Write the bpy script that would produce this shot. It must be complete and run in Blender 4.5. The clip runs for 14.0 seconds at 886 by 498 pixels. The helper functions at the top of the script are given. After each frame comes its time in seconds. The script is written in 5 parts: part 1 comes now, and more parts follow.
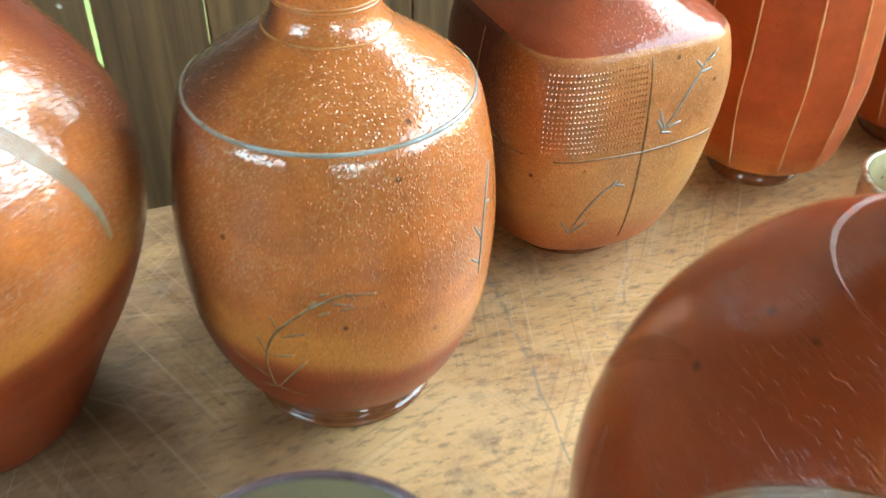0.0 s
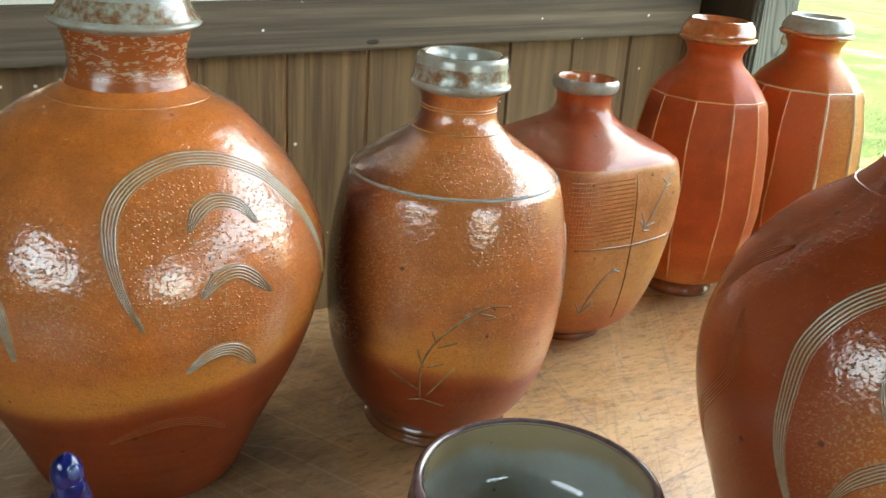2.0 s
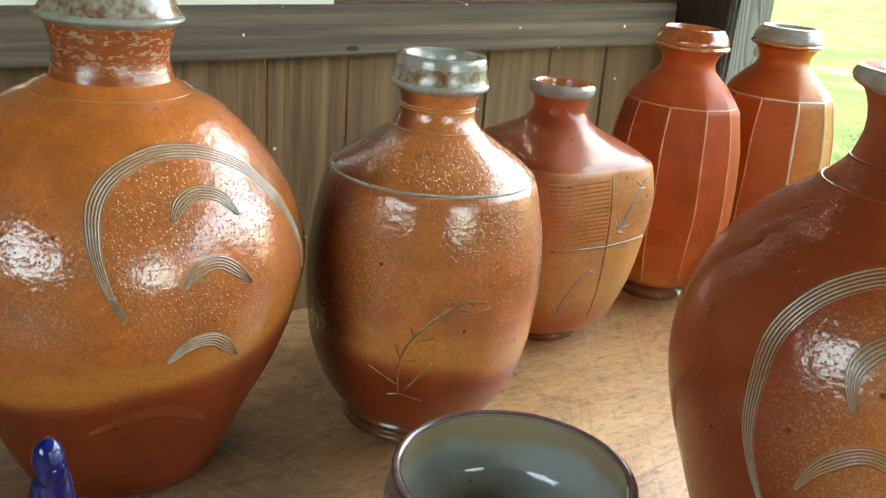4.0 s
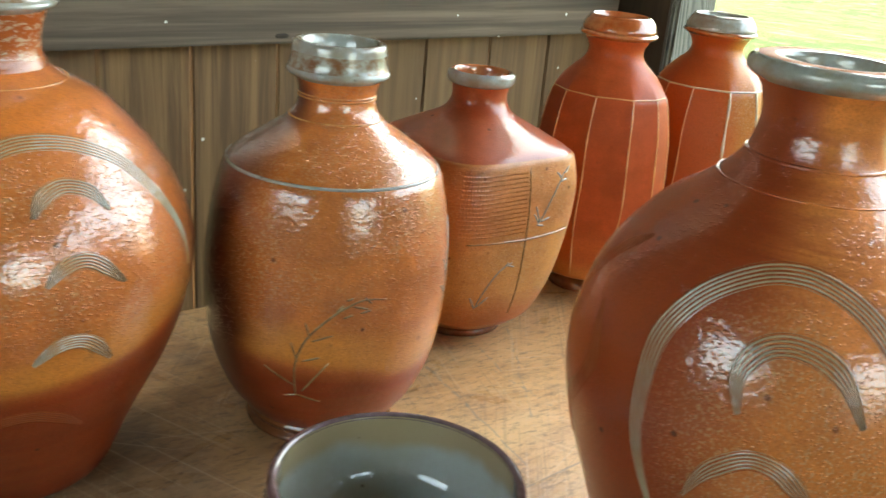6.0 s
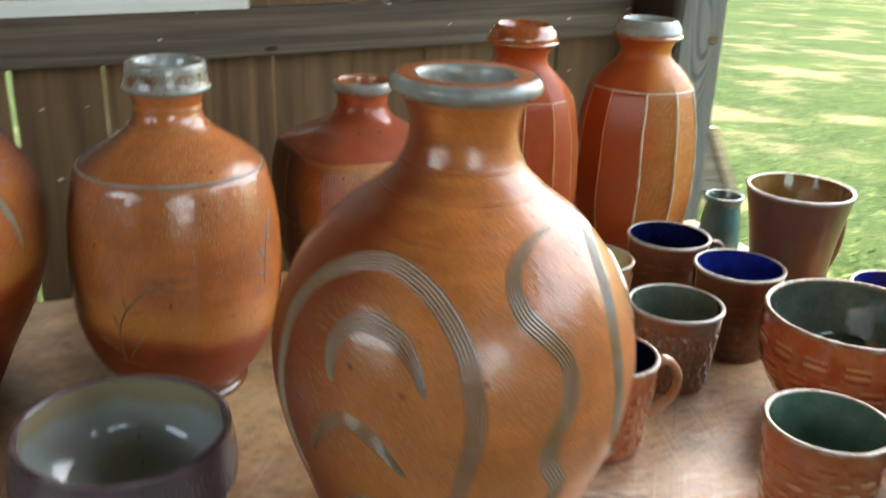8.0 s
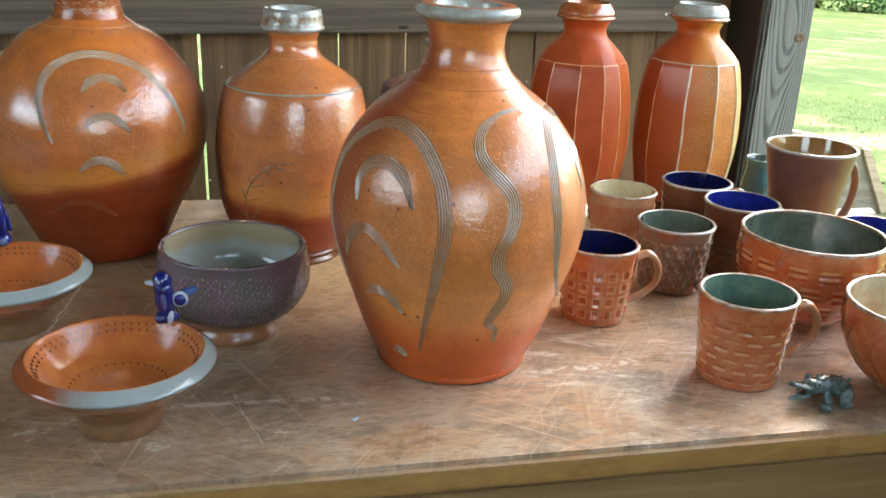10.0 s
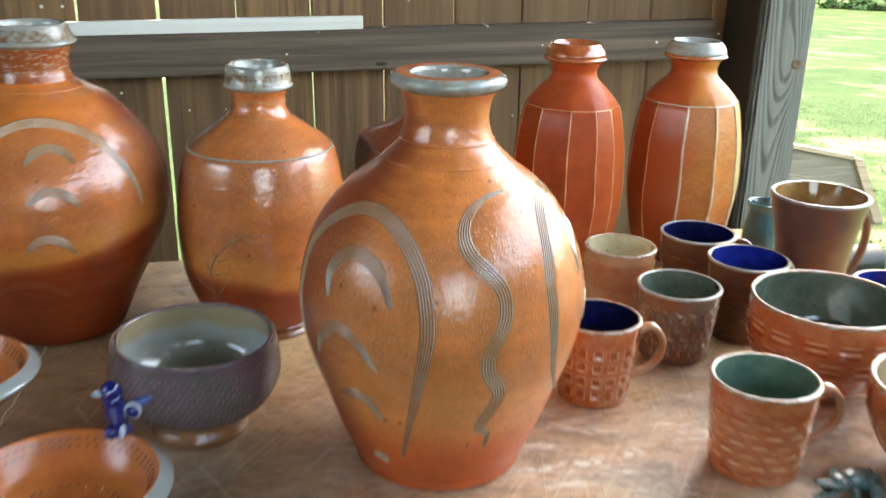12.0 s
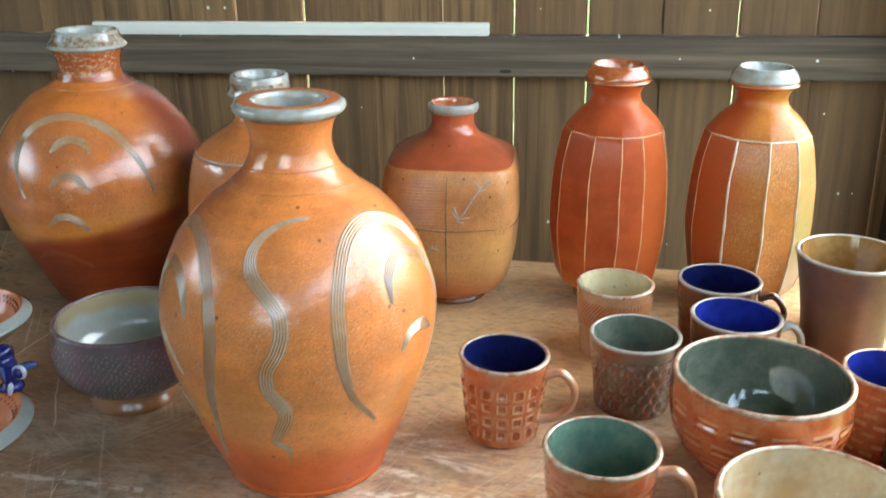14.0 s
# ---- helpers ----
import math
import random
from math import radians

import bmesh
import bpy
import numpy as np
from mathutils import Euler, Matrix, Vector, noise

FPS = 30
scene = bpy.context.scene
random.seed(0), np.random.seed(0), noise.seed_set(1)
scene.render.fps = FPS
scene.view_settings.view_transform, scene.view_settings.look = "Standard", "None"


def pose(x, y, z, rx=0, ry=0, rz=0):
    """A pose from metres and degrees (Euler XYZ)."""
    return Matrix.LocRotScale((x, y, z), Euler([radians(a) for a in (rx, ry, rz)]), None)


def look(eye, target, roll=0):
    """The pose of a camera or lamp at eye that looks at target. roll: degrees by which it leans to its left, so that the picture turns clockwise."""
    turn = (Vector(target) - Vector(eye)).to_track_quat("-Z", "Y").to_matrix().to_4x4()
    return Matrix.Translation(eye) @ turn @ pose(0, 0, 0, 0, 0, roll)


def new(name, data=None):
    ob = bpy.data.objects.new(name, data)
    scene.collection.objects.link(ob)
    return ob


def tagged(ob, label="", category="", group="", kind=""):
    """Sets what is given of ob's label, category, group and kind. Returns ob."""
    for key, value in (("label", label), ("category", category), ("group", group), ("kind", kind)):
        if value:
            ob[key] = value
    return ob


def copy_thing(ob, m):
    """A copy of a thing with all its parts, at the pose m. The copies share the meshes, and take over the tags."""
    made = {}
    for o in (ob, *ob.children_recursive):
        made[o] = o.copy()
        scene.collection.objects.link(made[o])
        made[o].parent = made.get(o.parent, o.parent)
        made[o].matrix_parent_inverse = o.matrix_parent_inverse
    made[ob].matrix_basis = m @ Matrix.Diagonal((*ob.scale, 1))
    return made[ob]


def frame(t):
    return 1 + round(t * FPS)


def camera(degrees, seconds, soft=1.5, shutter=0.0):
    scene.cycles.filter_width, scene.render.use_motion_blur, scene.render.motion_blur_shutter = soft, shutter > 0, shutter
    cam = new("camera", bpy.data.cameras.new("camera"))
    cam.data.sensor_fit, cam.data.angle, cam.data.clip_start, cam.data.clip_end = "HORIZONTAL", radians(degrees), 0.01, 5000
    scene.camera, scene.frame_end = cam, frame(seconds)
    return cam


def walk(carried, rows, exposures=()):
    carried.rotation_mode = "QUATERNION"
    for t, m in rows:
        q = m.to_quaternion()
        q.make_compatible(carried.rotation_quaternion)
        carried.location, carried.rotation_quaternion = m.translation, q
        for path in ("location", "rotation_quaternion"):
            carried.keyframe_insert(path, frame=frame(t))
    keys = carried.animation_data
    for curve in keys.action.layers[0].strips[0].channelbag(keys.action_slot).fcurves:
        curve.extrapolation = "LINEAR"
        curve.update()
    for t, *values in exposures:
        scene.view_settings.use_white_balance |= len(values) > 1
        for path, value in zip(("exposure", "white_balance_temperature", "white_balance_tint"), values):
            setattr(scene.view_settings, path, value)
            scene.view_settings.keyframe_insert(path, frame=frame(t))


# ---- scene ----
cam = camera(48.93, 14.0, shutter=0.5)
PATH = [
    (0, (-0.3796, -1.1836, 1.2685), (0.0022, -0.2267, 0.4758), 1.79),
    (0.5, (-0.4334, -1.3268, 1.2634), (-0.0569, -0.2721, 0.6033), 2.00),
    (1, (-0.5536, -1.3530, 1.2619), (-0.0774, -0.2991, 0.6681), 5.58),
    (1.5, (-0.6708, -1.2890, 1.1957), (-0.0429, -0.2734, 0.6816), 3.97),
    (2, (-0.7071, -1.3304, 1.2217), (-0.0222, -0.3267, 0.7598), 4.69),
    (2.5, (-0.7015, -1.3272, 1.1999), (0.0110, -0.3388, 0.7467), 5.78),
    (3, (-0.7174, -1.3368, 1.2108), (-0.0033, -0.3439, 0.7702), 5.40),
    (5.5, (-0.7120, -1.3481, 1.2131), (0.0036, -0.3588, 0.7669), 6.01),
    (6, (-0.6506, -1.3546, 1.2114), (0.0898, -0.3857, 0.7608), 5.86),
    (6.5, (-0.6267, -1.3725, 1.2088), (0.0987, -0.3924, 0.7582), 5.63),
    (7, (-0.6297, -1.3746, 1.2147), (0.0895, -0.3854, 0.7741), 5.90),
    (7.5, (-0.5609, -1.4173, 1.2739), (0.1507, -0.4248, 0.8281), 4.89),
    (8, (-0.3937, -1.6111, 1.2634), (0.1196, -0.5125, 0.7946), 2.39),
    (8.5, (-0.3003, -1.7708, 1.2186), (0.0241, -0.6186, 0.7113), 2.56),
    (11, (-0.3770, -1.9979, 1.2656), (-0.0920, -0.7985, 0.8529), 2.67),
    (11.5, (-0.3619, -1.9883, 1.2783), (-0.0735, -0.7897, 0.8659), 2.75),
    (12, (-0.3188, -1.8581, 1.2820), (-0.0153, -0.6736, 0.8405), 1.67),
    (12.5, (-0.2076, -1.6518, 1.2620), (-0.0663, -0.4362, 0.8235), 1.85),
    (13, (-0.0881, -1.6754, 1.2631), (-0.0366, -0.4731, 0.7714), 1.17),
    (13.5, (0.0602, -1.8333, 1.2961), (-0.0279, -0.6330, 0.8046), 0.85),
    (14, (0.1723, -1.8754, 1.3296), (-0.0066, -0.6751, 0.8635), 0.24),
]
EXPOSURES = [(0, 5.06, 7800, -10), (0.5, 4.95, 8600, -9), (1.0, 5.02, 9100, -7), (1.5, 5.02, 9100, -6), (2.0, 4.64, 9200, -2), (5.5, 4.66, 9100, -3), (7.5, 4.50, 8900, 0), (8.0, 4.02, 8400, 2), (8.5, 4.32, 8200, 1), (11.0, 4.53, 7900, 2), (12.0, 4.53, 7900, 2), (14, 4.55, 7800, -1)]
walk(cam, [(t, look(eye, target, roll)) for t, eye, target, roll in PATH], EXPOSURES)

# ---- world, sun, exposure ----
world = bpy.data.worlds.new("sky")
scene.world = world
world.use_nodes = True
wn = world.node_tree.nodes
sky = wn.new("ShaderNodeTexSky")
sky.sky_type = "NISHITA"
sky.sun_disc = False
sky.sun_elevation = radians(66)
sky.sun_rotation = radians(5)
sky.air_density, sky.dust_density = 1.0, 5.0
world.node_tree.links.new(sky.outputs[0], wn["Background"].inputs[0])
wn["Background"].inputs[1].default_value = 0.15
sun = new("sun", bpy.data.lights.new("sun", "SUN"))
sun.data.energy, sun.data.angle, sun.data.color = 0.6, radians(10.0), (1.0, 0.95, 0.86)
sun.matrix_basis = look((0.5, 5.2, 12.0), (0, 0, 0))

TOP = 0.75                    # height of the table's surface

# ---- material helpers ----


class Nodes:
    """A small helper round one node material."""

    def __init__(self, name):
        self.mat = bpy.data.materials.new(name)
        self.mat.use_nodes = True
        self.tree = self.mat.node_tree
        self.bsdf = self.tree.nodes["Principled BSDF"]
        self.coord = self.tree.nodes.new("ShaderNodeTexCoord").outputs["Object"]

    def put(self, socket, value):
        if isinstance(value, (int, float)):
            socket.default_value = value
        elif isinstance(value, (tuple, list)):
            socket.default_value = (*value, 1.0) if len(value) == 3 and socket.type == "RGBA" else value
        else:
            self.tree.links.new(value, socket)

    def node(self, kind, **sockets):
        n = self.tree.nodes.new(kind)
        for key, value in sockets.items():
            self.put(n.inputs[key], value)
        return n

    def calc(self, op, a, b=0.0, c=0.0, clamp=False):
        n = self.tree.nodes.new("ShaderNodeMath")
        n.operation, n.use_clamp = op, clamp
        for i, v in enumerate((a, b, c)):
            self.put(n.inputs[i], v)
        return n.outputs[0]

    def scaled(self, x, y, z, turn=(0, 0, 0), shift=(0, 0, 0)):
        n = self.tree.nodes.new("ShaderNodeMapping")
        n.inputs["Scale"].default_value = (x, y, z)
        n.inputs["Rotation"].default_value = [radians(a) for a in turn]
        self.put(n.inputs["Location"], shift)
        self.tree.links.new(self.coord, n.inputs["Vector"])
        return n.outputs[0]

    def noise(self, scale, detail=3.0, rough=0.55, vector=None, distortion=0.0):
        n = self.tree.nodes.new("ShaderNodeTexNoise")
        n.inputs["Scale"].default_value, n.inputs["Detail"].default_value = scale, detail
        n.inputs["Roughness"].default_value, n.inputs["Distortion"].default_value = rough, distortion
        self.tree.links.new(vector or self.coord, n.inputs["Vector"])
        return n.outputs["Fac"]

    def cells(self, scale, vector=None, feature="F1"):
        n = self.tree.nodes.new("ShaderNodeTexVoronoi")
        n.feature = feature
        n.inputs["Scale"].default_value = scale
        self.tree.links.new(vector or self.coord, n.inputs["Vector"])
        return n.outputs["Distance"], n.outputs["Color"]

    def split(self, vector=None):
        n = self.tree.nodes.new("ShaderNodeSeparateXYZ")
        self.tree.links.new(vector or self.coord, n.inputs[0])
        return n.outputs

    def span(self, value, low, high, a=0.0, b=1.0, smooth=True):
        n = self.tree.nodes.new("ShaderNodeMapRange")
        n.interpolation_type = "SMOOTHSTEP" if smooth else "LINEAR"
        for i, v in enumerate((value, low, high, a, b)):
            self.put(n.inputs[i], v)
        return n.outputs[0]

    def mix(self, fac, a, b, blend="MIX"):
        n = self.tree.nodes.new("ShaderNodeMix")
        n.data_type, n.blend_type = "RGBA", blend
        self.put(n.inputs["Factor"], fac)
        self.put(n.inputs["A"], a)
        self.put(n.inputs["B"], b)
        return n.outputs["Result"]

    def bump(self, height, strength, distance, normal=None):
        n = self.tree.nodes.new("ShaderNodeBump")
        n.inputs["Strength"].default_value, n.inputs["Distance"].default_value = strength, distance
        self.tree.links.new(height, n.inputs["Height"])
        if normal:
            self.tree.links.new(normal, n.inputs["Normal"])
        return n.outputs[0]

    def rand(self):
        return self.tree.nodes.new("ShaderNodeObjectInfo").outputs["Random"]

    def done(self, color, rough, normal=None, coat_normal=None, **more):
        self.put(self.bsdf.inputs["Base Color"], color)
        self.put(self.bsdf.inputs["Roughness"], rough)
        if normal:
            self.tree.links.new(normal, self.bsdf.inputs["Normal"])
            self.tree.links.new(coat_normal or normal, self.bsdf.inputs["Coat Normal"])
        for key, value in more.items():
            self.put(self.bsdf.inputs[key.replace("_", " ")], value)
        return self.mat


def salt_glaze(name, upper, lower, edge, soft, lean=(0.0, 0.0), wave=0.02, flash=None, flash_way=(1, 0), flash_at=0.0,
               flash_soft=0.06, peel=0.6, specks=1.0, salt=0.35, salt_way=(0, -1), salt_low=0.12, salt_high=0.3, rough=0.2, coat=1.0, gold=0.75, streak=None):
    """Wood-fired salt glaze: two clay flashings that meet in a wavy line, a flashed side, orange-peel gloss and iron specks."""
    n = Nodes(name)
    x, y, z = n.split()
    broad = n.noise(9.0, 3.0)
    rings = n.noise(1.0, 2.0, vector=n.scaled(3, 3, 95))
    level = n.calc("ADD", z, n.calc("MULTIPLY", n.calc("SUBTRACT", broad, 0.5), wave * 2))
    level = n.calc("ADD", level, n.calc("ADD", n.calc("MULTIPLY", x, lean[0]), n.calc("MULTIPLY", y, lean[1])))
    fac = n.span(level, edge - soft, edge + soft)
    tone = n.mix(n.span(n.noise(22.0, 4.0, 0.6), 0.3, 0.7), [c * 0.80 for c in upper], [min(c * 1.2, 1) for c in upper])
    low = n.mix(n.span(n.noise(14.0, 4.0, 0.6), 0.3, 0.7), [c * 0.82 for c in lower], [c * 1.22 for c in lower])
    color = n.mix(fac, low, tone)
    # golden belt just above the line
    belt = n.calc("MULTIPLY", n.span(level, edge - soft * 0.3, edge + soft * 0.8), n.span(level, edge + soft * 1.2, edge + soft * 3.5, 1.0, 0.0))
    color = n.mix(n.calc("MULTIPLY", belt, gold), color, (min(upper[0] * 1.22, 0.8), upper[1] * 1.62, upper[2] * 1.5))
    color = n.mix(n.span(rings, 0.35, 0.75, 0.0, 0.22), color, [c * 0.6 for c in upper])
    if flash:
        side = n.calc("ADD", n.calc("MULTIPLY", x, flash_way[0]), n.calc("MULTIPLY", y, flash_way[1]))
        reach = n.calc("SQRT", n.calc("ADD", n.calc("MULTIPLY", x, x), n.calc("MULTIPLY", y, y)))
        side = n.calc("DIVIDE", side, n.calc("ADD", reach, 0.002))
        side = n.calc("ADD", side, n.calc("MULTIPLY", n.calc("SUBTRACT", n.noise(11.0, 3.0), 0.5), 0.5))
        color = n.mix(n.span(side, flash_at - flash_soft, flash_at + flash_soft), color, flash)
    if streak:
        # flame streaks that run round the shoulder
        run = n.noise(1.0, 4.0, 0.6, n.scaled(7, 7, 70), 0.6)
        band = n.calc("MULTIPLY", n.span(z, streak[0] - 0.02, streak[0] + 0.02), n.span(z, streak[1] - 0.02, streak[1] + 0.02, 1.0, 0.0))
        turn = n.span(n.calc("ADD", n.calc("MULTIPLY", x, -0.75), n.calc("MULTIPLY", y, 0.65)), -0.05, 0.06)
        color = n.mix(n.calc("MULTIPLY", n.calc("MULTIPLY", n.span(run, 0.40, 0.62), band), n.calc("ADD", n.calc("MULTIPLY", turn, 0.75), 0.15)), color, (0.27, 0.040, 0.012))
    # salted grain where the flame met the pot
    front = n.calc("ADD", n.calc("MULTIPLY", x, salt_way[0]), n.calc("MULTIPLY", y, salt_way[1]))
    where = n.calc("MULTIPLY", n.span(front, 0.0, 0.07), n.calc("MULTIPLY", n.span(z, salt_low - 0.02, salt_low + 0.05), n.span(z, salt_high - 0.02, salt_high + 0.03, 1.0, 0.0)))
    where = n.calc("MULTIPLY", where, n.span(n.noise(16.0, 3.0), 0.3, 0.62))
    grain = n.noise(500.0, 1.0, 0.5)
    color = n.mix(n.calc("MULTIPLY", where, 0.40), color, [c * 0.62 for c in upper])
    color = n.mix(n.calc("MULTIPLY", where, n.span(grain, 0.52, 0.66, 0.0, min(salt * 1.5, 0.62))), color, (0.58, 0.33, 0.165))
    fine = n.noise(620.0, 2.0, 0.7)
    color = n.mix(n.span(fine, 0.44, 0.70, 0.0, 0.32), color, (0.20, 0.042, 0.012))
    color = n.mix(n.span(n.noise(160.0, 3.0, 0.7), 0.52, 0.75, 0.0, 0.25), color, (0.24, 0.052, 0.016))
    # iron specks
    spots, tint = n.cells(85.0)
    pick = n.span(n.split(tint)[0], 0.90, 0.94)
    color = n.mix(n.calc("MULTIPLY", n.calc("MULTIPLY", n.span(spots, 0.10, 0.22, 1.0, 0.0), pick), 0.75 * specks), color, (0.06, 0.018, 0.008))
    dimple = n.span(n.cells(360.0, n.scaled(1, 1, 1.15))[0], 0.04, 0.36, 1.0, 0.0)
    height = n.calc("ADD", n.calc("MULTIPLY", dimple, n.span(where, 0.0, 0.5, 0.50, 1.35)), n.calc("MULTIPLY", rings, 0.7))
    height = n.calc("ADD", height, n.calc("MULTIPLY", n.noise(150.0, 3.0, 0.6), 1.1))
    normal = n.bump(height, peel, 0.0003)
    coat_normal = n.bump(height, peel, 0.00115)
    glossy = n.calc("ADD", rough + 0.22, n.calc("MULTIPLY", n.calc("SUBTRACT", n.noise(35.0, 3.0), 0.5), 0.16))
    return n.done(color, glossy, normal, coat_normal, Coat_Weight=n.span(fac, 0.0, 1.0, coat * 0.45, coat), Coat_Roughness=n.span(n.noise(18.0, 3.0), 0.3, 0.7, 0.028, 0.065), Coat_IOR=1.8, Specular_IOR_Level=0.12)


def plain_glaze(name, color, second, scale=30.0, rough=0.16, peel=0.25, fine=260.0, specks=0.0, coat=0.4, mark=(0.08, 0.05, 0.03), spec=0.5):
    n = Nodes(name)
    tone = n.mix(n.span(n.noise(scale, 4.0, 0.65), 0.32, 0.68), color, second)
    tone = n.mix(n.span(n.noise(scale * 5, 3.0), 0.4, 0.75, 0.0, 0.25), tone, [c * 0.55 for c in color])
    if specks:
        spots, tint = n.cells(110.0)
        pick = n.span(n.split(tint)[0], 0.84, 0.88)
        tone = n.mix(n.calc("MULTIPLY", n.calc("MULTIPLY", n.span(spots, 0.1, 0.24, 1.0, 0.0), pick), specks), tone, mark)
    normal = n.bump(n.noise(fine, 2.0), peel, 0.0005)
    return n.done(tone, n.calc("ADD", rough, n.calc("MULTIPLY", n.calc("SUBTRACT", n.noise(40.0, 2.0), 0.5), 0.1)), normal, Coat_Weight=coat, Coat_Roughness=0.05, Coat_IOR=1.6, Specular_IOR_Level=spec)


def weathered_wood(name, dark, light, grain=(60, 60, 2.5), flecks=0.0, rough=0.75, knots=False, vary=0.25):
    """Weathered boards: long grain, blotches, fine relief and, where asked, scattered pale flecks."""
    n = Nodes(name)
    shift = n.node("ShaderNodeCombineXYZ", X=n.calc("MULTIPLY", n.rand(), 7.0), Y=n.calc("MULTIPLY", n.rand(), 3.0), Z=n.calc("MULTIPLY", n.rand(), 11.0)).outputs[0]
    fibre = n.noise(1.0, 5.0, 0.62, n.scaled(*grain, shift=shift), 0.4)
    wide = n.noise(1.0, 3.0, 0.5, n.scaled(grain[0] * 0.16, grain[1] * 0.16, grain[2] * 0.45, shift=shift), 1.2)
    color = n.mix(n.span(fibre, 0.28, 0.72), dark, light)
    color = n.mix(n.span(wide, 0.35, 0.7, 0.0, 0.5), color, [c * 0.62 for c in dark])
    if knots:
        gap, tint = n.cells(1.0, n.scaled(grain[0] * 0.1, grain[1] * 0.1, grain[2] * 1.1, shift=shift))
        color = n.mix(n.span(gap, 0.05, 0.16, 0.7, 0.0), color, [c * 0.35 for c in dark])
    color = n.mix(n.span(n.rand(), 0.0, 1.0, 0.0, vary, False), color, [c * 0.45 for c in light])
    if flecks:
        x, y, z = n.split()
        dots = n.tree.nodes.new("ShaderNodeTexVoronoi")
        dots.voronoi_dimensions = "2D"
        dots.inputs["Scale"].default_value = 26.0
        place = n.node("ShaderNodeCombineXYZ", X=n.calc("ADD", x, n.calc("MULTIPLY", n.rand(), 9.0)), Y=z).outputs[0]
        n.tree.links.new(place, dots.inputs["Vector"])
        gap, tint = dots.outputs["Distance"], dots.outputs["Color"]
        pick = n.span(n.split(tint)[1], 0.88, 0.89)
        size = n.calc("MULTIPLY", n.split(tint)[0], 0.075)
        gap = n.calc("SUBTRACT", gap, size)
        color = n.mix(n.calc("MULTIPLY", n.calc("MULTIPLY", n.span(gap, -0.005, 0.015, 1.0, 0.0), pick), flecks), color, (0.75, 0.72, 0.66))
    normal = n.bump(fibre, 0.5, 0.0012)
    return n.done(color, rough, normal)


ORANGE, RUST, DEEP = (0.50, 0.135, 0.020), (0.225, 0.036, 0.011), (0.10, 0.020, 0.009)
M = {}
# Lower rust zone is taken darker for the shade of neighbouring pots.
M["jug_left"] = salt_glaze("flashed orange glaze", (0.64, 0.170, 0.034), (0.26, 0.033, 0.009), 0.126, 0.013, (-0.22, 0.0), 0.012,
                           flash=(0.24, 0.034, 0.010), flash_way=(0.93, 0.36), flash_at=0.70, flash_soft=0.18, salt_low=0.15, salt_high=0.27)
M["jug_branch"] = salt_glaze("amber salt glaze", (0.61, 0.170, 0.037), (0.29, 0.037, 0.010), 0.086, 0.014, (0.10, 0.0), 0.018,
                             flash=(0.12, 0.022, 0.009), flash_way=(-0.95, 0.3), flash_at=0.76, flash_soft=0.18, salt_low=0.12, salt_high=0.34, salt=0.4)
M["jug_front"] = salt_glaze("bright orange glaze", (0.75, 0.228, 0.058), (0.56, 0.100, 0.022), 0.070, 0.03, (0.0, 0.0), 0.015,
                            flash=(0.31, 0.048, 0.013), flash_way=(-0.87, 0.5), flash_at=0.52, flash_soft=0.24, salt_low=0.11, salt_high=0.25, salt=0.5, coat=0.7, gold=0.2, streak=(0.262, 0.345))
M["jar"] = salt_glaze("buff orange glaze", (0.58, 0.235, 0.080), (0.48, 0.15, 0.05), 0.05, 0.03, flash=(0.10, 0.020, 0.010), flash_way=(-1, 0.1), flash_at=0.80,
                      flash_soft=0.12, salt_low=0.03, salt_high=0.19, salt=0.5, peel=0.8, coat=0.3)
M["jar_shoulder"] = salt_glaze("plum red slip", (0.45, 0.088, 0.033), (0.2, 0.04, 0.02), 0.0, 0.02, peel=0.25, salt=0.0, rough=0.3, coat=0.6)
M["facet_red"] = salt_glaze("satin brick-red slip", (0.46, 0.076, 0.022), (0.62, 0.21, 0.06), 0.046, 0.016, (0.0, 0.0), 0.01, flash=(0.54, 0.11, 0.028),
                            flash_way=(0.97, -0.2), flash_at=0.58, flash_soft=0.25, peel=0.16, salt=0.0, rough=0.26, specks=0.2, coat=0.10)
M["facet_amber"] = salt_glaze("amber and rust slip", (0.54, 0.18, 0.036), (0.45, 0.15, 0.03), 0.0, 0.02, flash=(0.46, 0.085, 0.022), flash_way=(-0.95, -0.28),
                              flash_at=0.58, flash_soft=0.25, peel=0.5, salt=0.9, salt_way=(0.6, -0.8), salt_low=0.02, salt_high=0.26, rough=0.20, specks=0.3, coat=0.22)
M["yellow_slip"] = plain_glaze("pale yellow slip", (0.36, 0.22, 0.075), (0.35, 0.18, 0.055), 30, 0.3, coat=0.15)
M["canvas"] = plain_glaze("glossy stamped canvas glaze", (0.47, 0.205, 0.080), (0.40, 0.150, 0.055), 60, 0.16, 0.1, coat=0.5)
M["ridge_tan"] = plain_glaze("tan ridge glaze", (0.74, 0.40, 0.20), (0.66, 0.28, 0.11), 60)
M["ridge_cream"] = plain_glaze("cream ridge glaze", (0.68, 0.58, 0.42), (0.58, 0.42, 0.25), 60)
M["comb"] = plain_glaze("combed grey glaze", (0.50, 0.45, 0.34), (0.46, 0.27, 0.125), 30, 0.08, 0.1, coat=1.0)
M["comb_tan"] = plain_glaze("combed tan glaze", (0.45, 0.37, 0.26), (0.42, 0.26, 0.14), 30, 0.08, 0.1, coat=1.0)
M["comb_trough"] = plain_glaze("comb trough glaze", (0.30, 0.135, 0.055), (0.36, 0.125, 0.038), 38, 0.14, 0.1, coat=0.8)
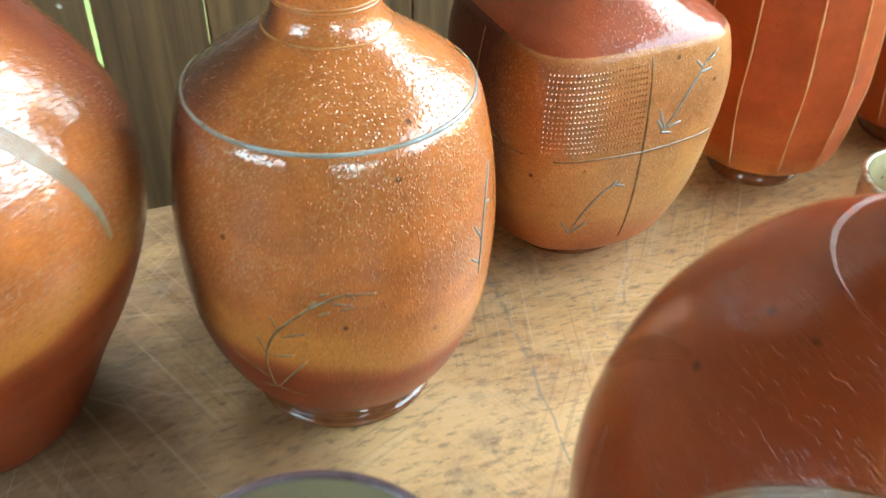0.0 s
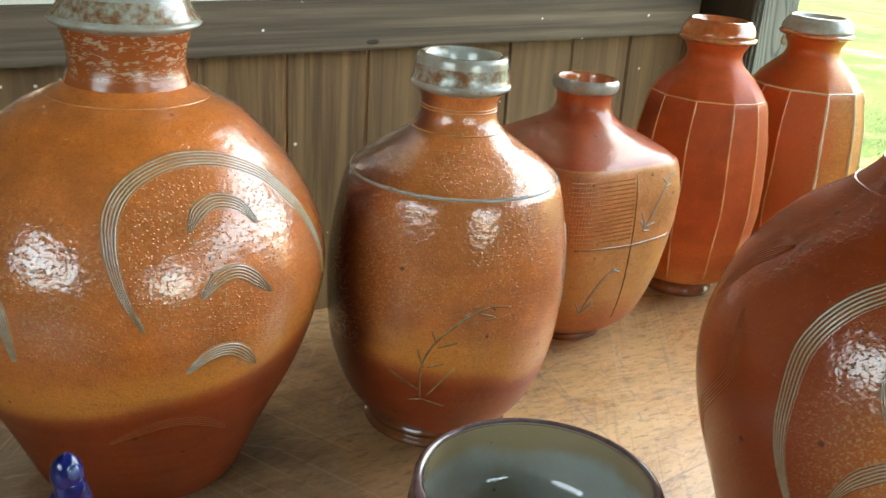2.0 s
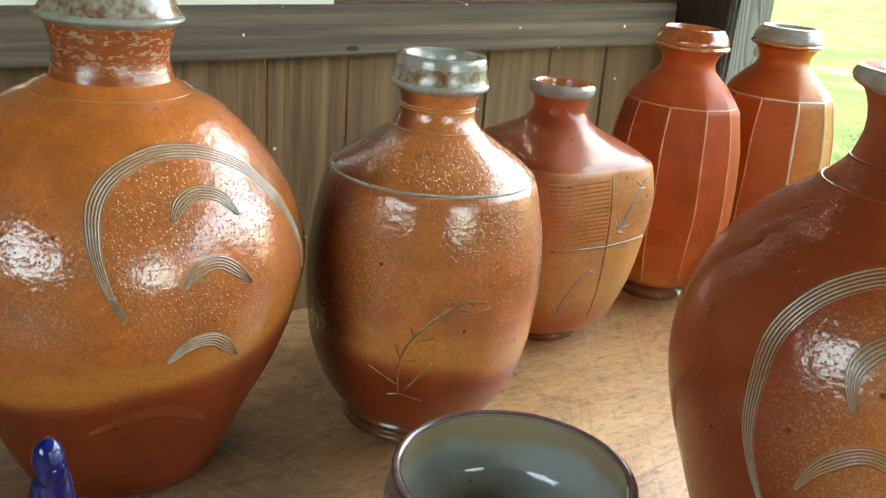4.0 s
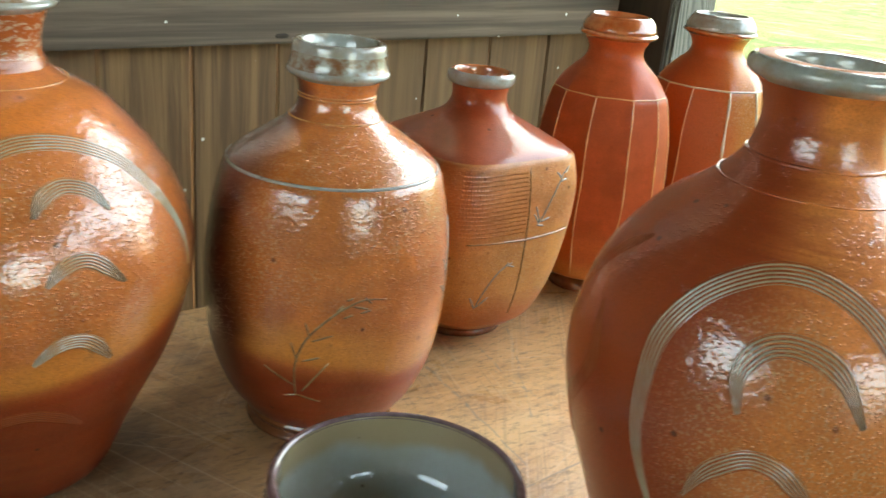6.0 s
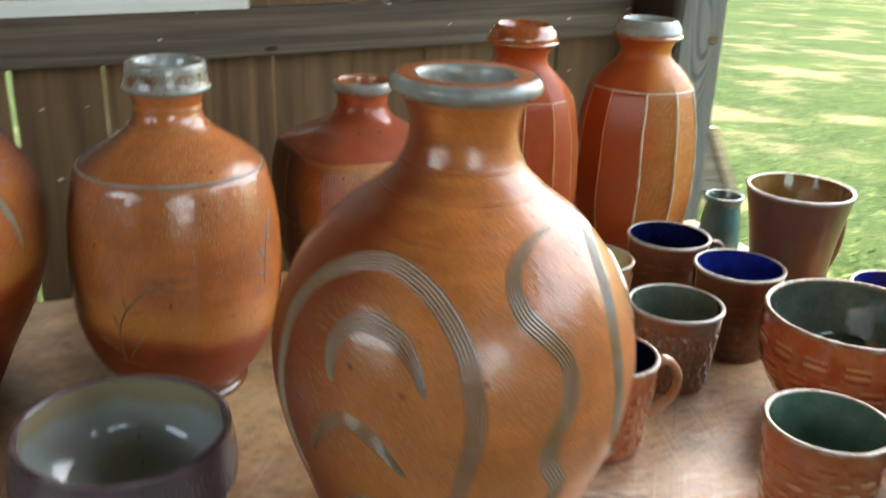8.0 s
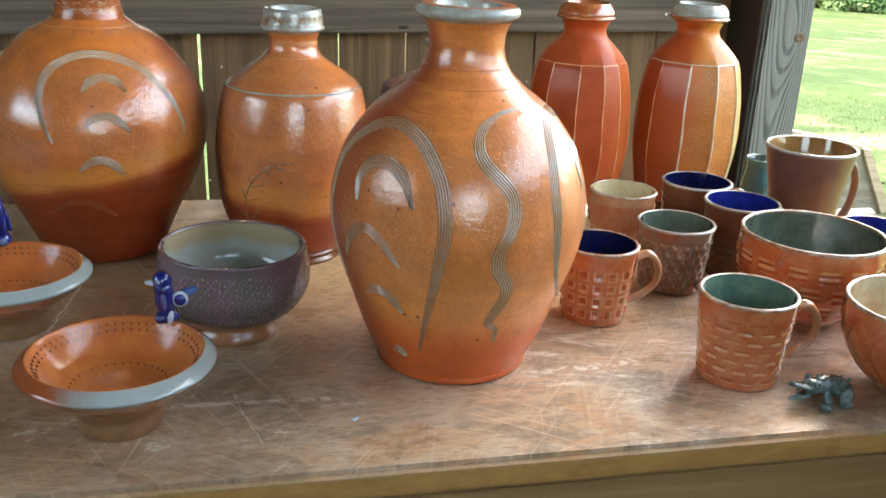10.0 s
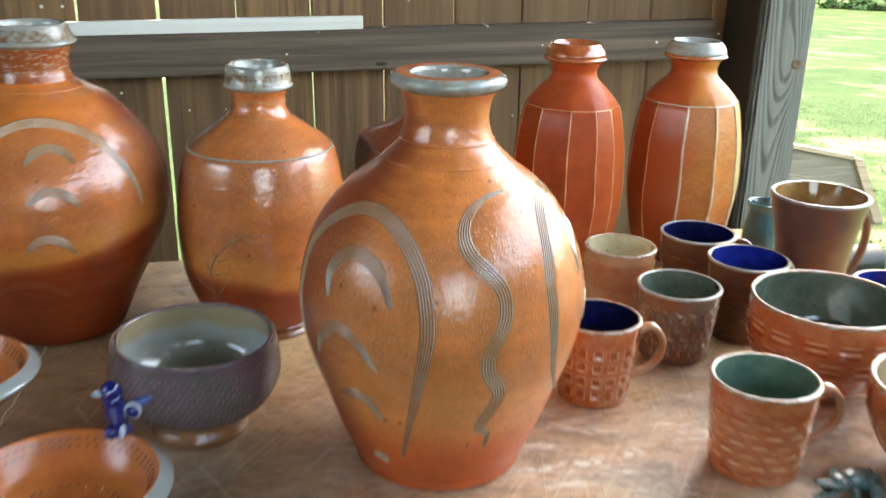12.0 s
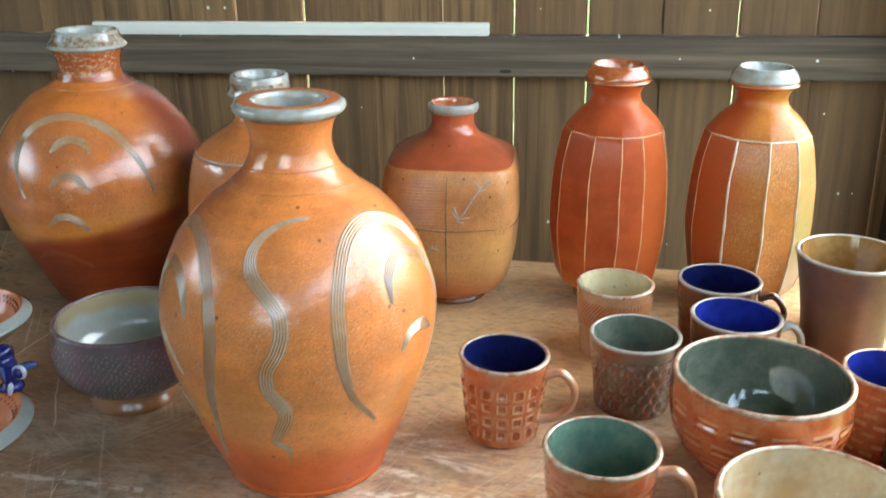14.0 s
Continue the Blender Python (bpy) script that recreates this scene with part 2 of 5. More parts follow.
M["comb_trough_rust"] = plain_glaze("rust comb trough glaze", (0.26, 0.062, 0.020), (0.23, 0.046, 0.015), 38, 0.16, 0.1, coat=0.25, spec=0.15)
M["comb_rust"] = plain_glaze("combed rust glaze", (0.34, 0.085, 0.030), (0.30, 0.060, 0.018), 38, 0.4, 0.1, coat=0.25, spec=0.15)
M["groove"] = plain_glaze("pale orange groove", (0.60, 0.27, 0.10), (0.52, 0.17, 0.045), 60, 0.2)
M["cut"] = plain_glaze("cut line glaze", (0.30, 0.20, 0.10), (0.20, 0.10, 0.04), 80, 0.18)
M["rim_grey"] = plain_glaze("pale blue-grey glaze", (0.36, 0.37, 0.34), (0.31, 0.255, 0.195), 60, 0.12, 0.3, specks=0.5)
M["rim_mottled"] = plain_glaze("mottled grey brown glaze", (0.36, 0.35, 0.29), (0.22, 0.085, 0.03), 130, 0.16, 0.7)
M["foot_brown"] = plain_glaze("glossy brown foot glaze", (0.26, 0.095, 0.034), (0.17, 0.058, 0.021), 40, 0.12, 0.15)
M["bare_clay"] = plain_glaze("bare toasted clay", (0.25, 0.120, 0.046), (0.17, 0.075, 0.030), 40, 0.5, 0.5, coat=0.0)
M["foot_tan"] = plain_glaze("glossy tan foot glaze", (0.30, 0.125, 0.046), (0.22, 0.085, 0.032), 40, 0.3, 0.5, coat=0.3)
M["mug_red"] = plain_glaze("rust red shino", (0.42, 0.085, 0.023), (0.50, 0.165, 0.060), 45, 0.16, 0.6, coat=0.9)
M["mug_brown"] = plain_glaze("smoky brown glaze", (0.145, 0.062, 0.036), (0.20, 0.068, 0.032), 40, 0.18, 0.5)
M["mug_flash"] = plain_glaze("rust and grey salt glaze", (0.25, 0.064, 0.027), (0.18, 0.125, 0.082), 24, 0.16, 0.6, coat=0.9)
M["mug_buff"] = plain_glaze("buff salmon clay", (0.42, 0.17, 0.075), (0.47, 0.255, 0.13), 24, 0.24, 0.5, coat=0.7)
M["lip_rust"] = plain_glaze("satin rust lip", (0.36, 0.085, 0.028), (0.42, 0.13, 0.045), 50, 0.6, 0.3, coat=0.0, spec=0.12)
M["lip"] = plain_glaze("speckled pale lip glaze", (0.42, 0.37, 0.29), (0.30, 0.115, 0.05), 95, 0.16, 0.5, specks=0.9)
M["navy"] = plain_glaze("deep cobalt glaze", (0.005, 0.009, 0.058), (0.004, 0.006, 0.034), 30, 0.1, 0.1)
M["cobalt"] = plain_glaze("bright cobalt glaze", (0.014, 0.030, 0.27), (0.010, 0.018, 0.16), 30, 0.1, 0.1)
M["celadon"] = plain_glaze("celadon green glaze", (0.080, 0.105, 0.076), (0.135, 0.150, 0.115), 40, 0.08, 0.2, coat=0.8)
M["jade"] = plain_glaze("jade green glaze", (0.078, 0.150, 0.112), (0.135, 0.195, 0.145), 45, 0.1, 0.15)
M["cream"] = plain_glaze("cream liner glaze", (0.55, 0.48, 0.30), (0.48, 0.36, 0.17), 20, 0.14, 0.2, specks=0.7)
M["oatmeal"] = plain_glaze("oatmeal liner glaze", (0.55, 0.48, 0.33), (0.46, 0.30, 0.15), 22, 0.12, 0.2, specks=0.6)
M["honey"] = plain_glaze("honey liner glaze", (0.20, 0.088, 0.020), (0.28, 0.155, 0.055), 22, 0.12, 0.15)
M["mauve"] = plain_glaze("mauve purple glaze", (0.160, 0.092, 0.102), (0.105, 0.088, 0.078), 16, 0.2, 0.6, 420)
M["mauve_lip"] = plain_glaze("mauve lip glaze", (0.17, 0.115, 0.130), (0.10, 0.062, 0.066), 60, 0.12, 0.2)
M["dish_orange"] = plain_glaze("orange shino", (0.58, 0.175, 0.040), (0.48, 0.115, 0.027), 22, 0.32, 0.6, specks=0.4, coat=0.4, spec=0.25)
M["teal"] = plain_glaze("teal glaze", (0.03, 0.16, 0.18), (0.06, 0.10, 0.10), 34, 0.16, 0.3)
M["sea_green"] = plain_glaze("sea green mottled glaze", (0.10, 0.15, 0.14), (0.045, 0.07, 0.065), 110, 0.18, 0.4)
M["bird_blue"] = plain_glaze("glossy blue figurine glaze", (0.004, 0.008, 0.085), (0.008, 0.02, 0.16), 90, 0.1, 0.15)
M["bird_white"] = plain_glaze("white figurine glaze", (0.55, 0.58, 0.62), (0.40, 0.45, 0.55), 90, 0.12)
M["tumbler"] = plain_glaze("umber and plum glaze", (0.19, 0.088, 0.044), (0.125, 0.060, 0.050), 16, 0.30, 0.3, coat=0.15)
M["boards"] = weathered_wood("weathered fence boards", (0.096, 0.044, 0.017), (0.31, 0.166, 0.070), (55, 55, 2.2), 0.9, knots=True, vary=0.7)
M["rail"] = weathered_wood("grey weathered rail", (0.066, 0.043, 0.028), (0.185, 0.128, 0.085), (2.0, 70, 70), 0.9, vary=0.0)


def post_wood():
    """Grey post with bold dark cathedral grain that swirls round one knot."""
    n = Nodes("grey grained post")
    x, y, z = n.split()
    dx, dz = n.calc("SUBTRACT", x, 0.026), n.calc("SUBTRACT", z, 1.03)
    near = n.calc("ADD", n.calc("MULTIPLY", n.calc("MULTIPLY", dx, dx), 900.0), n.calc("MULTIPLY", n.calc("MULTIPLY", dz, dz), 110.0))
    swirl = n.calc("EXPONENT", n.calc("MULTIPLY", near, -1.0))
    arch = n.calc("MULTIPLY", n.calc("MULTIPLY", n.calc("ADD", x, 0.012), n.calc("ADD", x, 0.012)), 700.0)
    phase = n.calc("ADD", n.calc("MULTIPLY", z, 8.0), n.calc("MULTIPLY", arch, -3.2))
    phase = n.calc("ADD", phase, n.calc("ADD", n.calc("MULTIPLY", n.noise(1.0, 2.0, 0.5, n.scaled(7, 7, 1.6)), 2.0), n.calc("MULTIPLY", swirl, 3.4)))
    wave = n.calc("SINE", n.calc("MULTIPLY", phase, 6.2832))
    fibre = n.noise(1.0, 4.0, 0.6, n.scaled(160, 160, 5))
    color = n.mix(n.span(wave, 0.0, 0.95, 0.0, 0.9), (0.140, 0.134, 0.114), (0.034, 0.033, 0.027))
    color = n.mix(n.span(fibre, 0.35, 0.75, 0.0, 0.5), color, (0.21, 0.205, 0.18))
    return n.done(color, 0.75, n.bump(n.calc("ADD", fibre, n.calc("MULTIPLY", wave, -0.5)), 0.5, 0.001))


M["post"] = post_wood()
M["dark_board"] = weathered_wood("dark brown wood", (0.026, 0.016, 0.009), (0.055, 0.034, 0.020), (50, 50, 2.2), 0.6, vary=0.0)
M["lath"] = weathered_wood("clean planed pine", (0.72, 0.67, 0.58), (0.82, 0.79, 0.72), (2, 70, 70), vary=0.0)
M["siding"] = weathered_wood("dark shed siding", (0.045, 0.032, 0.021), (0.085, 0.062, 0.042))
# Kept dark: the shade under the roof is in this colour.
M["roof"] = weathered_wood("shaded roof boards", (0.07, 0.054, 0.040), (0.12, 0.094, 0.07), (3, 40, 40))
M["crate"] = weathered_wood("sun-bleached planks", (0.22, 0.16, 0.095), (0.36, 0.28, 0.18), (3, 50, 50))
# Grey panel face, darker than its rail: its shade is in this colour.
M["shaded_plank"] = weathered_wood("grey planks toned down for shade", (0.10, 0.082, 0.055), (0.20, 0.17, 0.125), (3, 50, 50))
M["bark"] = weathered_wood("grey bark", (0.09, 0.075, 0.055), (0.20, 0.17, 0.13), (20, 20, 5))
M["knot"] = weathered_wood("amber knot wood", (0.055, 0.032, 0.014), (0.19, 0.115, 0.055), (260, 260, 90), vary=0.0)
M["pipe_grey"] = plain_glaze("dull grey iron", (0.10, 0.12, 0.14), (0.07, 0.08, 0.09), 40, 0.4, coat=0.0)
M["black_plastic"] = plain_glaze("black ribbed plastic", (0.02, 0.02, 0.02), (0.03, 0.03, 0.03), 40, 0.45, coat=0.0)


def table_wood():
    """Worn varnished plywood with scuffs, chalky scrapes and grey pencil marks at fixed places."""
    n = Nodes("worn varnished tabletop")
    x, y, z = n.split()
    fibre = n.noise(1.0, 6.0, 0.68, n.scaled(10, 60, 20), 1.2)
    blotch = n.noise(1.0, 6.0, 0.70, n.scaled(5, 8, 1), 0.8)
    color = n.mix(n.span(fibre, 0.30, 0.70), (0.40, 0.225, 0.095), (0.54, 0.335, 0.155))
    color = n.mix(n.span(blotch, 0.40, 0.60, 0.0, 0.7), color, (0.62, 0.43, 0.22))
    # front half: stained darker and rubbed through, base raised for its greyish sheen
    front = n.span(n.calc("ADD", y, n.calc("MULTIPLY", n.calc("SUBTRACT", blotch, 0.5), 0.35)), -0.26, 0.06, 1.0, 0.0)
    stain = n.mix(n.span(fibre, 0.3, 0.7), (0.34, 0.198, 0.118), (0.44, 0.280, 0.175))
    stain = n.mix(n.span(n.noise(1.0, 4.0, 0.7, n.scaled(8, 14, 1), 0.8), 0.46, 0.60, 0.0, 0.9), stain, (0.165, 0.105, 0.070))
    stain = n.mix(n.span(n.noise(1.0, 6.0, 0.75, n.scaled(8, 13, 1, (0, 0, 6)), 1.0), 0.48, 0.66, 0.0, 0.8), stain, (0.45, 0.345, 0.25))
    stain = n.mix(n.span(n.noise(1.0, 5.0, 0.7, n.scaled(8, 12, 1, (0, 0, 0), (4, 1, 0)), 1.0), 0.52, 0.66, 0.0, 0.7), stain, (0.40, 0.19, 0.070))
    color = n.mix(n.calc("MULTIPLY", front, 0.9), color, stain)
    # Dark stain at left and back, with the shadow between pots painted in.
    left_shade = n.span(n.calc("ADD", x, n.calc("MULTIPLY", n.calc("SUBTRACT", n.noise(5.0, 5.0, 0.7), 0.5), 0.5)), -0.44, -0.22, 0.72, 0.0)
    left_shade = n.calc("MULTIPLY", left_shade, n.span(front, 0.0, 1.0, 1.25, 0.75), clamp=True)
    color = n.mix(left_shade, color, n.mix(n.span(blotch, 0.35, 0.65), (0.085, 0.043, 0.020), (0.24, 0.135, 0.065)))
    color = n.mix(n.span(n.noise(13.0, 6.0, 0.78), 0.52, 0.68, 0.0, 0.5), color, (0.20, 0.140, 0.092))
    # Grey patches paint the sky's hazy sheen into the colour.
    sky_sheen = n.span(n.noise(1.0, 6.0, 0.75, n.scaled(6, 9, 1, (0, 0, 25)), 1.0), 0.46, 0.62, 0.0, 0.55)
    color = n.mix(n.calc("MULTIPLY", sky_sheen, n.span(front, 0.0, 1.0, 0.25, 1.0)), color, (0.42, 0.345, 0.265))
    worn = n.span(n.calc("ADD", y, n.calc("MULTIPLY", n.noise(14.0, 4.0, 0.7), 0.06)), -0.425, -0.385, 0.55, 0.0)
    color = n.mix(worn, color, (0.38, 0.325, 0.26))
    flake = n.noise(150.0, 5.0, 0.78, n.scaled(0.4, 1.2, 1))
    color = n.mix(n.span(flake, 0.50, 0.66, 0.0, 0.62), color, (0.11, 0.072, 0.046))
    color = n.mix(n.span(flake, 0.32, 0.44, 0.35, 0.0), color, (0.50, 0.40, 0.29))
    for turn, seed in ((24, 0.4), (-38, 3.1), (74, 5.7), (-14, 8.3), (52, 11.9), (-66, 14.2)):
        c, s = math.cos(radians(turn)), math.sin(radians(turn))
        along = n.calc("ADD", n.calc("MULTIPLY", x, 4 * c), n.calc("MULTIPLY", y, 4 * s))
        across = n.calc("ADD", n.calc("MULTIPLY", x, -300 * s), n.calc("MULTIPLY", y, 300 * c))
        hair = n.noise(1.0, 2.0, 0.5, n.node("ShaderNodeCombineXYZ", X=along, Y=across, Z=seed * 3.0).outputs[0], 0.3)
        patch = n.span(n.noise(1.0, 2.0, 0.5, n.scaled(5, 5, 1, (0, 0, 0), (seed, 0, 0))), 0.48, 0.62)
        color = n.mix(n.calc("MULTIPLY", n.span(hair, 0.62, 0.69, 0.0, 0.38), patch), color, (0.58, 0.48, 0.36))
        color = n.mix(n.calc("MULTIPLY", n.span(hair, 0.33, 0.38, 0.25, 0.0), patch), color, (0.11, 0.085, 0.065))
    powder = n.calc("MULTIPLY", n.span(n.noise(1.0, 6.0, 0.8, n.scaled(8, 26, 1, (0, 0, 8)), 0.6), 0.52, 0.68), n.span(n.noise(2.6, 2.0), 0.44, 0.58))
    color = n.mix(n.calc("MULTIPLY", powder, n.calc("MULTIPLY", front, 0.8)), color, (0.66, 0.63, 0.59))

    def stroke(ax, ay, bx, by, width, broken, strength, tint):
        nonlocal color
        dx, dy = bx - ax, by - ay
        span2 = dx * dx + dy * dy
        wob = n.calc("MULTIPLY", n.calc("SUBTRACT", n.noise(24.0, 2.0), 0.5), 0.012)
        px, py = n.calc("SUBTRACT", n.calc("ADD", x, wob), ax), n.calc("SUBTRACT", y, ay)
        along = n.calc("DIVIDE", n.calc("ADD", n.calc("MULTIPLY", px, dx), n.calc("MULTIPLY", py, dy)), span2, clamp=True)
        ex = n.calc("SUBTRACT", px, n.calc("MULTIPLY", along, dx))
        ey = n.calc("SUBTRACT", py, n.calc("MULTIPLY", along, dy))
        gap = n.calc("SQRT", n.calc("ADD", n.calc("MULTIPLY", ex, ex), n.calc("MULTIPLY", ey, ey)))
        mask = n.span(gap, width * 0.3, width, 1.0, 0.0)
        mask = n.calc("MULTIPLY", mask, n.span(n.noise(90.0, 4.0, 0.7, n.scaled(0.6, 1.0, 1.0)), broken, broken + 0.14))
        color = n.mix(n.calc("MULTIPLY", mask, strength), color, tint)

    chalk, lead = (0.62, 0.60, 0.56), (0.17, 0.17, 0.155)
    for ax, ay, bx, by, w, b in ((-0.40, -1.096, -0.25, -1.101, 0.006, 0.42), (-0.03, -1.078, 0.10, -1.062, 0.012, 0.46), (-0.60, -1.15, -0.50, -1.12, 0.022, 0.50),
                                 (-0.345, -1.07, -0.32, -1.18, 0.0010, 0.42), (-0.516, -0.68, -0.548, -0.94, 0.0014, 0.3), (-0.42, -1.17, -0.30, -1.16, 0.012, 0.52),
                                 (0.02, -1.082, 0.06, -1.072, 0.020, 0.48), (-0.47, -0.86, -0.40, -1.00, 0.0012, 0.32), (0.14, -1.05, 0.19, -1.045, 0.010, 0.5)):
        stroke(ax, ay + 0.8, bx, by + 0.8, w, b, 0.7, chalk)
    for ax, ay, bx, by, w, b in ((-0.108, -0.60, -0.118, -0.723, 0.0035, 0.34), (-0.118, -0.72, -0.135, -0.83, 0.002, 0.3), (-0.024, -0.60, -0.043, -0.68, 0.003, 0.4),
                                 (-0.05, -0.67, -0.044, -0.76, 0.003, 0.4), (-0.09, -0.79, 0.03, -0.60, 0.002, 0.4), (-0.20, -0.86, -0.02, -0.84, 0.002, 0.38)):
        stroke(ax, ay + 0.8, bx, by + 0.8, w * 0.8, b + 0.04, 0.55, lead)
    color = n.mix(n.span(z, 0.022, 0.029, 1.0, 0.0), color, n.mix(n.span(fibre, 0.3, 0.7), (0.30, 0.150, 0.040), (0.44, 0.24, 0.075)))
    color = n.mix(1.0, color, (1.22, 1.15, 1.05), "MULTIPLY")
    normal = n.bump(n.calc("ADD", n.calc("MULTIPLY", fibre, 0.6), n.calc("MULTIPLY", flake, 0.6)), 0.3, 0.0005)
    sheen = n.span(n.noise(1.0, 5.0, 0.7, n.scaled(7, 11, 1), 0.8), 0.32, 0.68, 0.24, 0.46)
    return n.done(color, 0.5, normal, Coat_Weight=0.65, Coat_Roughness=sheen, Coat_IOR=1.5)


def grass_ground():
    n = Nodes("mown grass")
    x, y, z = n.split()
    clump = n.noise(3.2, 5.0, 0.7)
    stripe = n.noise(1.0, 3.0, 0.5, n.scaled(0.09, 0.42, 1, (0, 0, 32)))
    color = n.mix(n.span(clump, 0.3, 0.7), (0.010, 0.023, 0.007), (0.020, 0.036, 0.012))
    color = n.mix(n.span(stripe, 0.35, 0.65, 0.0, 0.6), color, (0.031, 0.050, 0.016))
    color = n.mix(n.span(n.noise(0.9, 4.0, 0.65), 0.53, 0.68, 0.0, 0.7), color, (0.105, 0.098, 0.062))
    normal = n.bump(n.noise(30.0, 4.0, 0.7), 0.7, 0.03)
    return n.done(color, 0.9, normal, Specular_IOR_Level=0.05)


def leaf_green(name, a, b):
    n = Nodes(name)
    island = n.tree.nodes.new("ShaderNodeNewGeometry").outputs["Random Per Island"]
    return n.done(n.mix(island, a, b), 0.6, Specular_IOR_Level=0.2)


M["table"] = table_wood()
M["grass"] = grass_ground()
M["blades"] = leaf_green("grass blades", (0.060, 0.100, 0.028), (0.105, 0.135, 0.050))
M["leaves"] = leaf_green("bush leaves", (0.028, 0.058, 0.014), (0.060, 0.105, 0.028))
M["dry_leaves"] = leaf_green("olive leaves", (0.085, 0.085, 0.042), (0.21, 0.19, 0.105))

# ---- mesh helpers ----


def spline(points, steps=6):
    pts = [np.array(p, float) for p in points]
    out = []
    for i in range(len(pts) - 1):
        a, b, c, d = pts[max(i - 1, 0)], pts[i], pts[i + 1], pts[min(i + 2, len(pts) - 1)]
        for k in range(steps):
            t = k / steps
            out.append(0.5 * (2 * b + (c - a) * t + (2 * a - 5 * b + 4 * c - d) * t * t + (3 * b - a - 3 * c + d) * t ** 3))
    out.append(pts[-1])
    return np.array(out)


def mesh_of(name, verts, faces, smooth=True):
    me = bpy.data.meshes.new(name)
    me.from_pydata([tuple(v) for v in verts], [], faces)
    if smooth:
        me.polygons.foreach_set("use_smooth", [True] * len(me.polygons))
    me.update()
    return me


def part(name, me, material, parent=None, label=""):
    ob = new(name, me)
    if material and not me.materials:
        me.materials.append(material)
    if parent:
        ob.parent = parent
    if label:
        ob["label"] = label
    return ob


def thing(name, x, y, z=TOP, turn=0.0, label="", category="", group="", kind="", wide=1.0, tall=1.0):
    ob = new(name)
    ob.empty_display_size = 0.02
    ob.matrix_basis = pose(x, y, z, 0, 0, turn) @ Matrix.Diagonal((wide, wide, tall, 1))
    return tagged(ob, label, category, group, kind)


def lathe(name, profile, segs=96, shape=None, caps=(True, True)):
    """A surface of revolution. shape(angle, r, z) gives the radius there; caps close the first and last ring."""
    verts, faces = [], []
    for r, z in profile:
        for k in range(segs):
            a = 2 * math.pi * k / segs
            q = shape(a, r, z) if shape else r
            verts.append((q * math.cos(a), q * math.sin(a), z))
    rings = len(profile)
    for i in range(rings - 1):
        for k in range(segs):
            n = (k + 1) % segs
            faces.append((i * segs + k, i * segs + n, (i + 1) * segs + n, (i + 1) * segs + k))
    if caps[0]:
        faces.append(tuple(reversed(range(segs))))
    if caps[1]:
        faces.append(tuple((rings - 1) * segs + k for k in range(segs)))
    return mesh_of(name, verts, faces)


def block(name, sx, sy, sz, bevel=0.003, base=True):
    """A bevelled box, its middle at the origin or, with base, standing on it."""
    bm = bmesh.new()
    bmesh.ops.create_cube(bm, size=1)
    bmesh.ops.scale(bm, vec=(sx, sy, sz), verts=bm.verts)
    if base:
        bmesh.ops.translate(bm, vec=(0, 0, sz / 2), verts=bm.verts)
    bmesh.ops.bevel(bm, geom=bm.edges[:], offset=min(bevel, 0.45 * min(sx, sy, sz)), segments=2, affect="EDGES")
    me = bpy.data.meshes.new(name)
    bm.to_mesh(me)
    bm.free()
    return me


def tube(name, points, radius, sides=8, flat=1.0, radii=None):
    """A round or flattened rod along points."""
    pts = [Vector(p) for p in points]
    verts, faces = [], []
    side = None
    for i, p in enumerate(pts):
        way = (pts[min(i + 1, len(pts) - 1)] - pts[max(i - 1, 0)]).normalized()
        if side is None:
            side = way.cross(Vector((0, 0, 1)) if abs(way.z) < 0.9 else Vector((1, 0, 0))).normalized()
        side = (side - way * side.dot(way)).normalized()
        up = way.cross(side)
        r = radii[i] if radii else radius
        for k in range(sides):
            a = 2 * math.pi * k / sides
            verts.append(p + side * (math.cos(a) * r * flat) + up * (math.sin(a) * r))
    for i in range(len(pts) - 1):
        for k in range(sides):
            n = (k + 1) % sides
            faces.append((i * sides + k, i * sides + n, (i + 1) * sides + n, (i + 1) * sides + k))
    faces.append(tuple(reversed(range(sides))))
    faces.append(tuple((len(pts) - 1) * sides + k for k in range(sides)))
    return mesh_of(name, verts, faces)


def radius_at(profile):
    rs, zs = profile[:, 0], profile[:, 1]
    return lambda z: float(np.interp(z, zs, rs))


def on_pot(radius, deg, z, out=0.0, shape=None):
    a = radians(deg)
    r = radius(z)
    if shape:
        r = shape(a, r, z)
    return Vector(((r + out) * math.cos(a), (r + out) * math.sin(a), z))


